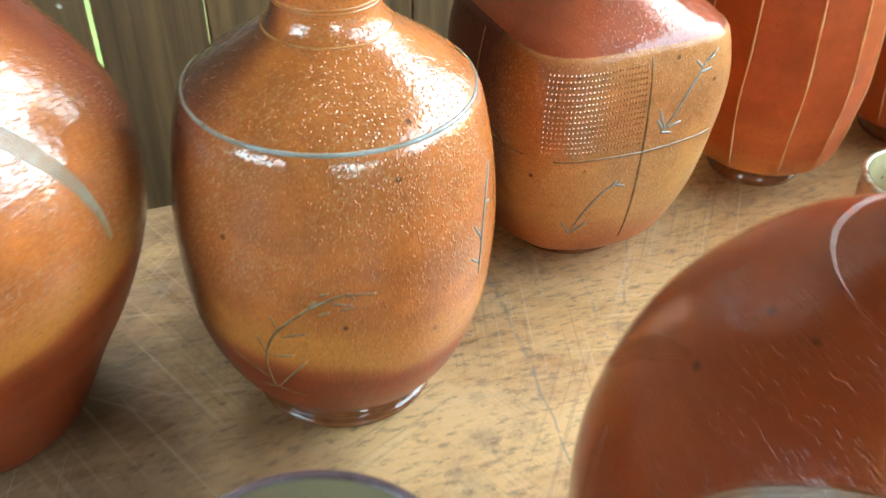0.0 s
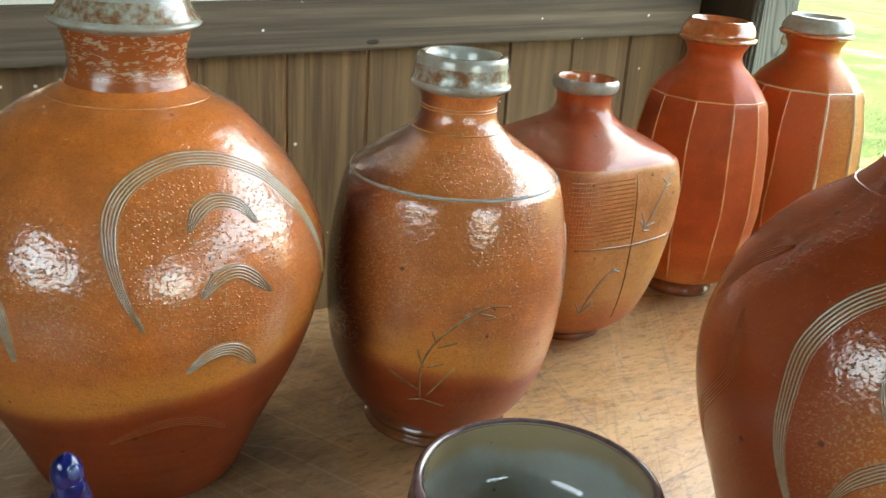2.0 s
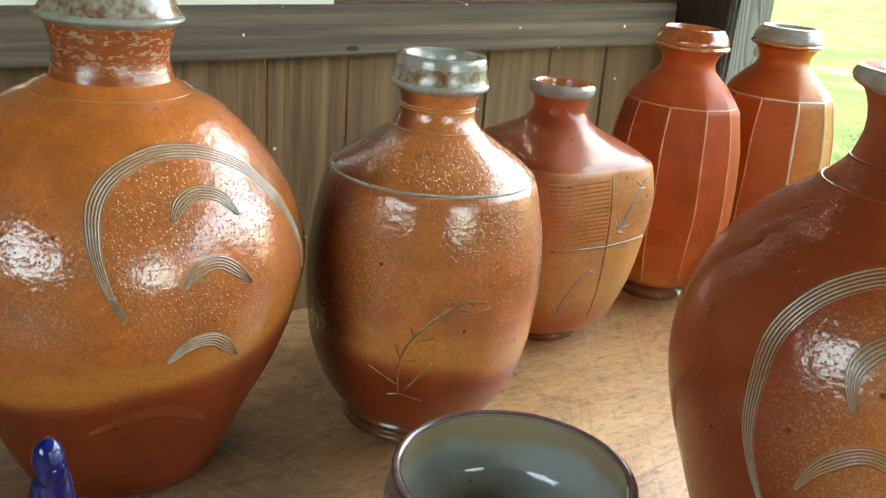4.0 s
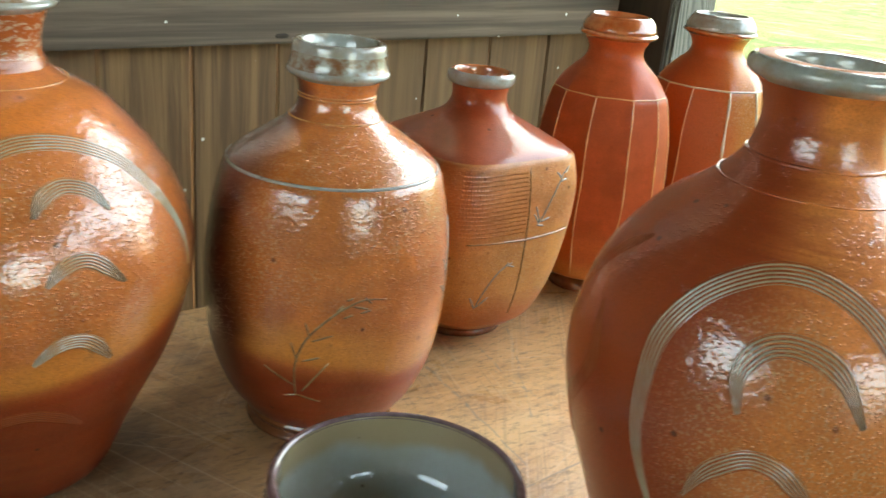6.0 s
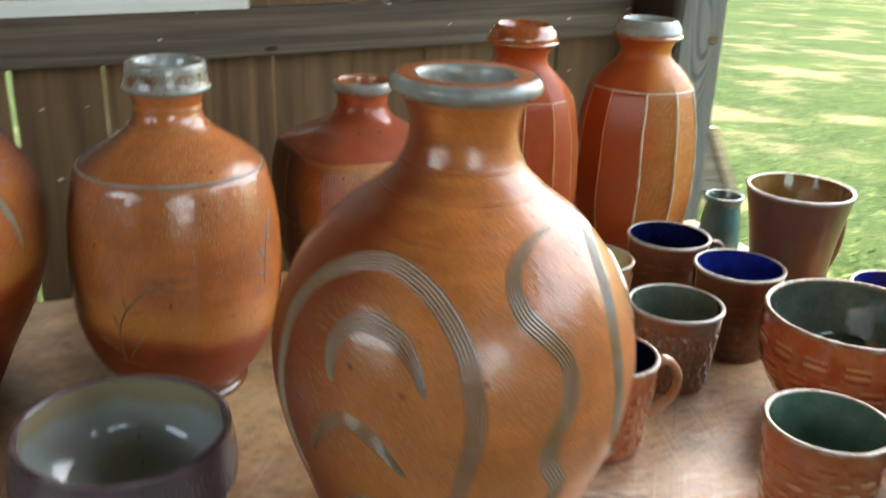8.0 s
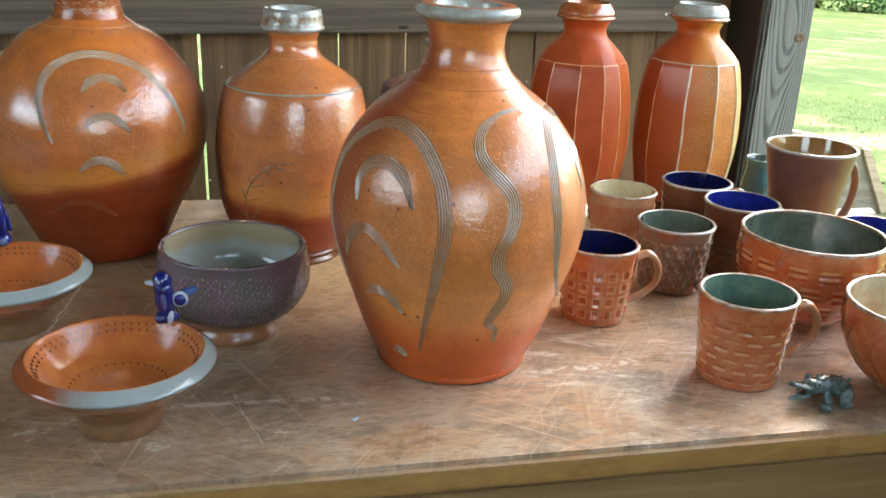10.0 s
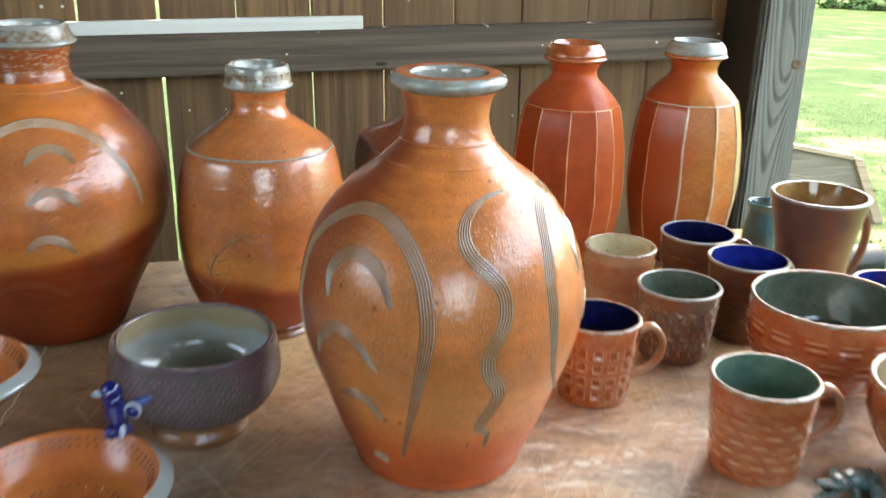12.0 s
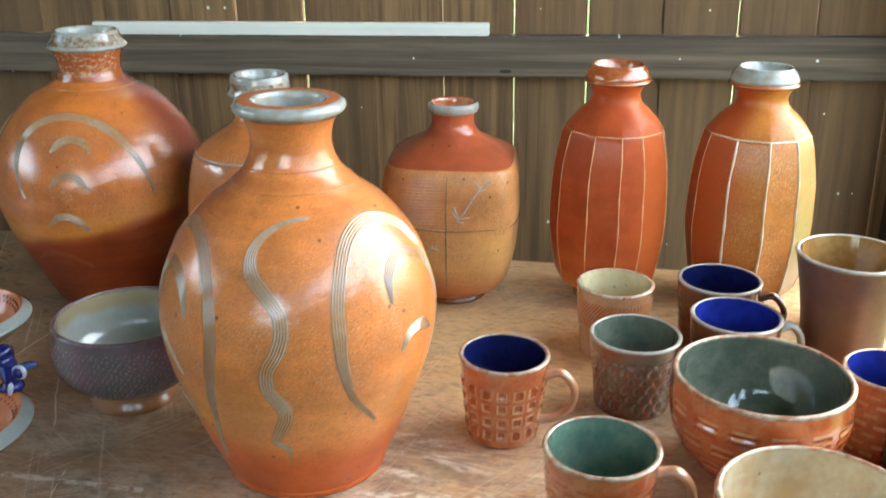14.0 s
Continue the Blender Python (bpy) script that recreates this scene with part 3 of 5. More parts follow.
def combed(name, radius, path, width, lines=6, taper=(0.22, 0.22), height=0.0010, rusty=False, tan=False):
    """A combed band on a pot: parallel raised and sunk lines that follow a path of (degrees, millimetres)."""
    line = spline([(a, z / 1000) for a, z in path], 7)
    count = len(line)
    verts, faces = [], []
    across = lines * 4 + 1
    for i, (deg, z) in enumerate(line):
        d0, d1 = line[max(i - 1, 0)], line[min(i + 1, count - 1)]
        p0, p1 = on_pot(radius, *d0), on_pot(radius, *d1)
        p = on_pot(radius, deg, z)
        a = radians(deg)
        slope = (radius(z + 0.002) - radius(z - 0.002)) / 0.004
        out = Vector((math.cos(a), math.sin(a), -slope)).normalized()
        side = out.cross((p1 - p0).normalized()).normalized()
        t = i / (count - 1)
        w = width * min(1.0, taper[0] + t * 3.2, taper[1] + (1 - t) * 3.2)
        for k in range(across):
            u = k / (across - 1) - 0.5
            q = p + side * (u * w)
            r = radius(q.z)
            b = math.atan2(q.y, q.x)
            lift = (0.45 if rusty else 1.0) * height * (0.35 + 0.65 * math.cos(2 * math.pi * lines * (u + 0.5)))
            if k in (0, across - 1):
                lift = -0.0006
            verts.append(Vector((r * math.cos(b), r * math.sin(b), q.z)) + out * lift)
    for i in range(count - 1):
        for k in range(across - 1):
            j = i * across + k
            faces.append((j, j + 1, j + across + 1, j + across))
    me = mesh_of(name, verts, faces)
    me.materials.append(M["comb_rust" if rusty else "comb_tan" if tan else "comb"])
    me.materials.append(M["comb_trough_rust" if rusty or tan else "comb_trough"])
    for i, f in enumerate(me.polygons):
        f.material_index = 1 if (i % (across - 1)) % 4 in (1, 2) and 0 < i % (across - 1) < across - 2 else 0
    return me


def incised(name, radius, path, width=0.0011, shape=None):
    line = spline([(a, z / 1000) for a, z in path], 5)
    pts = [on_pot(radius, d, z, -0.0002, shape) for d, z in line]
    n = len(pts)
    return tube(name, pts, width, 6, 1.0, [width * (0.45 + 0.55 * math.sin(math.pi * (0.12 + 0.8 * i / max(n - 1, 1)))) for i in range(n)])


def ring_on(name, r, z, thick, tall=None, segs=96):
    tall = tall or thick
    prof = [(r + thick * math.cos(a), z + tall * math.sin(a)) for a in np.linspace(-math.pi, math.pi, 11)]
    return lathe(name, prof, segs, caps=(False, False))


# ---- ground and shed ----


def ground_height(x, y):
    d = math.hypot(x - 0.5, y + 0.8)
    return -0.058 * max(0.0, d - 2.2) if d < 60 else -0.058 * 57.8 + 0.02 * (d - 60)


def make_ground():
    ticks = [0.0]
    step = 0.5
    while ticks[-1] < 900:
        ticks.append(ticks[-1] + step)
        step *= 1.18
    axis = [-t for t in reversed(ticks[1:])] + ticks
    n = len(axis)
    verts = [(x, y, ground_height(x, y)) for y in axis for x in axis]
    faces = [(j * n + i, j * n + i + 1, (j + 1) * n + i + 1, (j + 1) * n + i) for j in range(n - 1) for i in range(n - 1)]
    ob = part("ground", mesh_of("ground", verts, faces), M["grass"])
    return tagged(ob, "sunlit mown grass field sloping gently away", "lawn", kind="structure")


make_ground()


def make_blades():
    rng = random.Random(5)
    verts, faces = [], []
    for _ in range(22000):
        d = 1.2 + 7.0 * rng.random() ** 1.3
        a = radians(rng.uniform(8, 88))
        x, y = 0.7 + d * math.cos(a), -0.9 + d * math.sin(a)
        if x < 0.95 and y < 0.2:
            continue
        z = ground_height(x, y)
        h, w = rng.uniform(0.006, 0.020), rng.uniform(0.003, 0.008)
        t = rng.uniform(0, math.pi)
        lx, ly = rng.uniform(-0.03, 0.03), rng.uniform(-0.03, 0.03)
        i = len(verts)
        verts += [(x - w * math.cos(t), y - w * math.sin(t), z - 0.005), (x + w * math.cos(t), y + w * math.sin(t), z - 0.005), (x + lx, y + ly, z + h)]
        faces.append((i, i + 1, i + 2))
    ob = part("grass", mesh_of("grass", verts, faces, False), M["blades"])
    tagged(ob, "short green lawn grass beside the shed", "grass", kind="stuff")


make_blades()


def structure(name, me, material, x, y, z, label, category):
    ob = part(name, me, material)
    ob.location = (x, y, z)
    return tagged(ob, label, category, kind="structure")


RAIL_Z, RAIL_H, LEAN = 0.9712, 0.077, -1.2          # the fence leans a little out of true with the table
wall_back = tagged(new("wall_back"), "weathered brown board fence wall with narrow gaps", "fence wall", kind="structure")
wall_back.matrix_basis = pose(0, 0, RAIL_Z, 0, LEAN)
GAPS = {-4: 0.0045, -3: 0.0045, -1: 0.0042, 3: 0.0045, -5: 0.003, -2: 0.0028, 0: 0.0022, 1: 0.0024, 2: 0.0008, 4: 0.0008}
for k in range(-18, 6):
    x0 = 0.0299 + 0.1374 * k + GAPS.get(k, 0.002) / 2
    x1 = 0.0299 + 0.1374 * (k + 1) - GAPS.get(k + 1, 0.002) / 2
    b = part("board", block("board", x1 - x0, 0.018, 2.61, 0.0022), M["boards"], wall_back)
    b.location = ((x0 + x1) / 2, 0.009 + 0.0012 * math.sin(k * 2.3), -0.02 - RAIL_Z)
    b.rotation_euler = (0, radians(0.06 * math.sin(k * 1.7)), 0)
for z in (RAIL_Z, 0.22, 1.98):
    r = part("rail", block("rail", 3.29, 0.038, RAIL_H, 0.004), M["rail"], wall_back, "grey weathered cross rail")
    r.location = (0.712 - 3.29 / 2, -0.0195, z - RAIL_Z)

structure("post", block("post", 0.107, 0.172, 2.64, 0.006), M["post"], 0.8065, -0.055, -0.04, "grey weathered wooden corner post with bold grain and knot", "post")
rail_knot = part("knot", lathe("knot", [(0.0005, 0.0010), (0.007, 0.0009), (0.011, 0.0004), (0.013, -0.001)], 18, lambda a, r, z: r * (1 + 0.25 * math.cos(2 * a)), (False, False)), M["dark_board"], bpy.data.objects["rail"], "dark knot")
rail_knot.scale = (0.8, 0.42, 1.0)
rail_knot.location, rail_knot.rotation_euler = (0.017 - (0.712 - 3.29 / 2), -0.0190, 0.012), (radians(90), 0, 0)
# Board added so that the post's shaded side comes out dark.
side_board = part("side_board", block("side_board", 0.008, 0.160, 2.60, 0.002), M["dark_board"], bpy.data.objects["post"], "dark board added over the post's shaded side")
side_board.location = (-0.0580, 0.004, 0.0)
knot = part("knot", lathe("knot", [(0.0004, -0.0002), (0.002, 0.0006), (0.006, 0.0013), (0.0105, 0.001), (0.0122, -0.001)], 20, lambda a, r, z: r * (1 + 0.12 * math.cos(2 * a)), (False, False)), M["knot"], bpy.data.objects["post"], "round amber knot")
knot.location, knot.rotation_euler = (0.028, -0.0862, 1.03), (radians(90), 0, 0)

# Unseen roof, its right eave widened to hold back sky light.
structure("ceiling", block("ceiling", 3.93, 3.75, 0.06, 0.004), M["roof"], -0.615, -1.72, 2.60, "unseen wooden roof that holds back sky light above the table", "ceiling")
# Unseen walls added; their openings shape the light and the pots' highlights.
structure("wall_front", block("wall_front", 1.68, 0.05, 2.65, 0.004), M["siding"], -1.61, -3.6, -0.05, "unseen dark wall that blocks light from the front", "wall")
structure("wall_front_side", block("wall_front_side", 0.65, 0.05, 2.65, 0.004), M["siding"], 0.631, -3.6, -0.05, "unseen dark wall beside the light opening in front", "wall")
structure("wall_front_low", block("wall_front_low", 1.068, 0.05, 1.28, 0.004), M["siding"], -0.2325, -3.6, -0.05, "unseen low dark wall below the light opening in front", "wall")
structure("wall_front_top", block("wall_front_top", 1.068, 0.05, 0.53, 0.004), M["siding"], -0.2325, -3.6, 2.06, "unseen dark board above the light opening in front", "wall")
for n_, y0, y1, z0, z1 in (("wall_left", -0.95, 0.0, -0.05, 2.59), ("wall_left_front", -3.57, -2.35, -0.05, 2.59), ("wall_left_low", -2.346, -0.954, -0.05, 1.38), ("wall_left_top", -2.346, -0.954, 2.06, 2.59)):
    structure(n_, block(n_, 0.05, y1 - y0 - 0.004, z1 - z0, 0.004), M["siding"], -2.45, (y0 + y1) / 2, z0, "unseen dark side wall with an opening that shapes the light", "wall")
structure("wall_right_front", block("wall_right_front", 0.05, 1.59, 1.75, 0.004), M["siding"], 0.95, -2.80, -0.05, "unseen dark wall that blocks low light from the side", "wall")
structure("wall_right_low", block("wall_right_low", 0.05, 0.86, 1.41, 0.004), M["siding"], 0.95, -1.57, -0.05, "unseen low dark wall that blocks low light from the side", "wall")
for px, py in ((0.66, -3.45),):
    structure("roof_post", block("roof_post", 0.09, 0.09, 2.64, 0.005), M["post"], px, py, -0.05, "square grey wooden post carrying the roof", "post")

lath = part("lath", block("lath", 0.791, 0.019, 0.0235, 0.0012), M["lath"])
lath.matrix_basis = wall_back.matrix_basis @ pose(-0.411, -0.027, RAIL_H)
tagged(lath, "clean pale pine lath lying on fence rail", "wood strip")

# ---- table ----
LEFT, RIGHT, FRONT, BACK = -1.25, 0.62, -1.238, -0.410
table = thing("work_table", (LEFT + RIGHT) / 2, (FRONT + BACK) / 2, 0.0, label="worn varnished wooden work table with scuffed top", category="table")
top = part("tabletop", block("tabletop", RIGHT - LEFT, BACK - FRONT, 0.032, 0.006), M["table"], table)
top.location = (0, 0, TOP - 0.032)
top.data.transform(Matrix.Translation(((LEFT + RIGHT) / 2, (FRONT + BACK) / 2 + 0.8, 0)))
top.location = (-(LEFT + RIGHT) / 2, -(FRONT + BACK) / 2 - 0.8, TOP - 0.032)
M["apron"] = weathered_wood("honey pine apron", (0.30, 0.155, 0.055), (0.44, 0.25, 0.10), (2.5, 50, 50), vary=0.0, rough=0.5)
for sy in (-1, 1):
    a = part("apron", block("apron", RIGHT - LEFT - 0.06, 0.022, 0.10, 0.003), M["apron"], table)
    a.location = (0, sy * ((BACK - FRONT) / 2 - 0.016), TOP - 0.132)
leg_mesh = block("leg", 0.07, 0.07, TOP - 0.032, 0.004)
leg_mesh.materials.append(M["apron"])
for sx in (-1, 1):
    for sy in (-1, 1):
        g = part("leg", leg_mesh, None, table)
        g.location = (sx * ((RIGHT - LEFT) / 2 - 0.09), sy * ((BACK - FRONT) / 2 - 0.07), 0)

# ---- pots ----


def make_jug_front():
    """Tall ovoid jug with combed arches and a squiggle."""
    t = thing("ovoid_jug", -0.1018, -1.0123, wide=1.017, tall=1.014, label="large ovoid orange salt-glazed jug with combed grey arches", category="jug")
    prof = spline([(0.072, 0), (0.0805, 0.002), (0.082, 0.007), (0.083, 0.012), (0.096, 0.040), (0.110, 0.078), (0.1265, 0.126), (0.134, 0.168), (0.131, 0.203), (0.117, 0.243),
                   (0.090, 0.279), (0.063, 0.300), (0.045, 0.318), (0.0385, 0.335), (0.038, 0.348), (0.041, 0.360), (0.046, 0.368)])
    rad = radius_at(prof)
    part("body", lathe("body", prof, 128, caps=(True, False)), M["jug_front"], t)
    rim = spline([(0.045, 0.366), (0.0515, 0.3705), (0.0525, 0.375), (0.0505, 0.379), (0.047, 0.3805)], 4)
    part("rim", lathe("rim", rim, 96, caps=(False, False)), M["rim_grey"], t, "pale grey glazed rolled rim")
    flat = [(0.0472, 0.3803), (0.044, 0.3812), (0.036, 0.3805)]
    part("lip", lathe("lip", flat, 96, caps=(False, False)), M["lip_rust"], t, "flat rust-red lip")
    part("throat", lathe("throat", spline([(0.0362, 0.3806), (0.0335, 0.3795), (0.032, 0.372), (0.031, 0.345), (0.040, 0.315), (0.06, 0.29)], 4), 72, caps=(False, True)), M["rim_grey"], t)
    bands = (
        [(191, 110), (187, 135), (184, 162), (183, 192), (183, 227), (190, 254), (203, 270), (217, 274), (230, 268), (240, 255), (247, 234), (250, 211), (251, 184), (249, 152), (246, 117), (242, 82), (237, 45)],
        [(208, 200), (206, 221), (210, 236), (217, 241), (226, 237), (232, 226), (237, 204)],
        [(199, 138), (204, 160), (212, 175), (219, 174), (225, 163), (232, 144)],
        [(209, 104), (218, 111), (225, 106), (230, 90)],
        [(218, 37), (223, 39), (227, 33)],
        [(296, 290), (280, 287), (269, 278), (265, 265), (267, 250), (274, 235), (279, 221), (280, 204), (278, 187), (274, 169), (274, 149), (279, 130), (279, 115), (275, 95), (274, 85), (279, 76), (279, 61)],
        [(321, 95), (308, 130), (303, 165), (302, 195), (303, 229), (309, 260), (320, 277), (338, 281), (357, 268), (364, 245), (368, 205), (370, 165), (366, 120)],
        [(327, 212), (329, 236), (340, 249), (356, 240), (363, 220)],
        [(330, 164), (335, 179), (344, 180), (352, 170)],
        [(157, 225), (161, 205), (163, 187), (157, 165), (148, 141), (146, 115)],
        [(136, 215), (143, 238), (148, 253), (158, 268)],
        [(30, 110), (36, 160), (34, 210), (42, 255), (60, 275), (80, 262), (88, 220), (90, 150), (86, 90)],
    )
    for i, path in enumerate(bands):
        w = 0.0152 if len(path) > 6 else 0.0130
        part("combed_band", combed("combed_band", rad, path, w, rusty=path[0][0] in (157, 136), tan=185 < path[0][0] < 220), None, t, "combed glaze lines")
    for z, w in ((0.305, 0.0008), (0.3215, 0.0012)):
        part("groove", ring_on("groove", rad(z) - 0.0004, z, w), M["jug_front"], t, "thin thrown groove")
    return t


make_jug_front()


def make_jug_left():
    t = thing("shouldered_jug", -0.5097, -0.6174, wide=1.017, tall=0.975, label="large round-shouldered rust and orange jug with combed arcs", category="jug")
    prof = spline([(0.070, 0), (0.0765, 0.002), (0.080, 0.007), (0.085, 0.018), (0.102, 0.058), (0.125, 0.106), (0.140, 0.153), (0.1445, 0.194), (0.135, 0.232), (0.114, 0.268),
                   (0.083, 0.302), (0.056, 0.317), (0.0445, 0.325)])
    rad = radius_at(prof)
    part("body", lathe("body", prof, 128, caps=(True, False)), M["jug_left"], t)
    neck = spline([(0.0445, 0.325), (0.041, 0.337), (0.0415, 0.350), (0.0445, 0.361), (0.046, 0.3655)], 5)
    part("neck", lathe("neck", neck, 96, caps=(False, False)), neck_material, t, "neck with crawled white ash streaks")
    part("rim", lathe("rim", spline([(0.045, 0.3645), (0.0515, 0.3685), (0.0523, 0.371), (0.050, 0.3735)], 4), 96, caps=(False, False)), M["rim_grey"], t, "grey flanged rim")
    part("collar", lathe("collar", spline([(0.050, 0.3733), (0.0465, 0.379), (0.043, 0.387)], 4), 96, caps=(False, False)), M["rim_mottled"], t)
    part("throat", lathe("throat", spline([(0.043, 0.3868), (0.0405, 0.391), (0.037, 0.390), (0.035, 0.380), (0.034, 0.345), (0.05, 0.31)], 4), 72, caps=(False, True)), M["rim_grey"], t)
    bands = (
        [(256, 188), (251, 214), (248, 240), (248, 263), (254, 279), (267, 289), (281, 290), (294, 285), (306, 273), (313, 255), (318, 235), (321, 213), (323, 186)],
        [(270, 249), (274, 260), (281, 265), (289, 260), (293, 247)],
        [(271, 207), (276, 218), (282, 220), (287, 213), (292, 200)],
        [(267, 151), (273, 163), (279, 164), (284, 156), (289, 142)],
        [(244, 85), (256, 100), (266, 104), (275, 97), (285, 81)],
        [(190, 280), (202, 262), (210, 238), (214, 215), (220, 189), (222, 160)],
        [(165, 200), (168, 240), (178, 270), (190, 280)],
    )
    for i, path in enumerate(bands):
        part("combed_band", combed("combed_band", rad, path, 0.0138 if i in (0, 5, 6) else 0.0125, rusty=i == 4), None, t, "combed glaze lines")
    part("groove", ring_on("groove", rad(0.3165) - 0.0002, 0.3165, 0.0007), M["groove"], t, "thin thrown groove")


def crawl():
    n = Nodes("crawled ash on rust")
    base = n.mix(n.noise(30.0), (0.30, 0.062, 0.018), (0.40, 0.10, 0.022))
    lines = n.noise(1.0, 3.0, 0.6, n.scaled(130, 130, 330), 0.9)
    x, y, z = n.split()
    where = n.calc("MULTIPLY", n.span(n.calc("MULTIPLY", y, -1.0), -0.01, 0.02), n.span(z, 0.328, 0.336))
    color = n.mix(n.calc("MULTIPLY", where, n.span(lines, 0.52, 0.60, 0.0, 0.6)), base, (0.56, 0.43, 0.29))
    return n.done(color, 0.2, n.bump(lines, 0.6, 0.0008), Coat_Weight=0.4, Coat_Roughness=0.08)


neck_material = crawl()
make_jug_left()


def make_jug_branch():
    t = thing("branch_jug", -0.2500, -0.6669, wide=0.996, tall=1.001, label="amber salt-glazed shouldered jug with an incised branch", category="jug")
    prof = spline([(0.060, 0.0185), (0.068, 0.0200), (0.087, 0.046), (0.101, 0.088), (0.1055, 0.145), (0.102, 0.190), (0.0945, 0.228), (0.0885, 0.2405), (0.078, 0.2505), (0.058, 0.264),
                   (0.043, 0.274), (0.036, 0.281), (0.0325, 0.290), (0.0325, 0.300), (0.036, 0.309)])
    rad = radius_at(prof)
    part("foot", lathe("foot", spline([(0.056, 0), (0.0645, 0.0010), (0.0660, 0.0050), (0.0628, 0.0085), (0.0635, 0.0105), (0.0655, 0.0140), (0.0640, 0.0175), (0.067, 0.0200)], 4), 96), M["foot_brown"], t, "glossy brown foot ring")
    part("body", lathe("body", prof, 128, caps=(True, False)), M["jug_branch"], t)
    part("shoulder_ring", ring_on("shoulder_ring", 0.0885, 0.2395, 0.0014, 0.0017), M["rim_grey"], t, "pale grey glazed ridge")
    part("rim", lathe("rim", spline([(0.036, 0.3085), (0.0415, 0.312), (0.0425, 0.3145), (0.0415, 0.317)], 4), 96, caps=(False, False)), M["rim_grey"], t)
    part("collar", lathe("collar", spline([(0.0415, 0.3168), (0.040, 0.322), (0.039, 0.330)], 4), 96, caps=(False, False)), M["rim_mottled"], t, "mottled grey-brown collar")
    part("throat", lathe("throat", spline([(0.039, 0.3298), (0.0375, 0.337), (0.034, 0.3385), (0.030, 0.336), (0.027, 0.32), (0.027, 0.29), (0.04, 0.27)], 4), 72, caps=(False, True)), M["rim_grey"], t)
    for z in (0.2775, 0.294, 0.2965):
        part("groove", ring_on("groove", rad(z) - 0.0002, z, 0.0008), M["groove"], t, "thin thrown groove")
    strokes = ([(228, 66), (228, 97), (233, 122), (243, 142), (250, 151), (257, 156), (267, 155)], [(232, 136), (234, 124)], [(244, 126), (235, 120)], [(226, 117), (229, 100)],
               [(239, 106), (231, 101)], [(213, 91), (227, 77)], [(243, 101), (231, 71)], [(222, 64), (229, 67)], [(229, 67), (240, 61)], [(245, 147), (248, 152)], [(252, 144), (248, 141)],
               [(252, 151), (259, 148)], [(260, 147), (255, 145)], [(249, 156), (252, 158)], [(257, 158), (260, 153)])
    for s in strokes:
        part("incised_stroke", incised("incised_stroke", rad, s, 0.0012 if len(s) > 2 else 0.0010), M["cut"], t, "incised branch stroke")
    # a second branch round the side
    for s in ([(312, 130), (313, 160), (318, 185), (324, 200)], [(308, 170), (313, 156)], [(321, 176), (316, 178)], [(306, 148), (312, 138)]):
        part("incised_stroke", incised("incised_stroke", rad, s, 0.0011), M["rim_grey"], t, "incised branch stroke")


make_jug_branch()


def squared(a, r, z):
    """Rounded-square plan for the paddled jar, round again at the foot and neck."""
    if z < 0.018 or z > 0.235:
        return r
    w = min(1.0, 0.25 + 0.75 * (z - 0.018) / 0.15, (z - 0.018) / 0.02, (0.235 - z) / 0.03)
    c, s = abs(math.cos(a)), abs(math.sin(a))
    q = r * 1.0 / (c ** 4.5 + s ** 4.5) ** (1 / 4.5)
    return r * (1 - w) + q * 0.955 * w


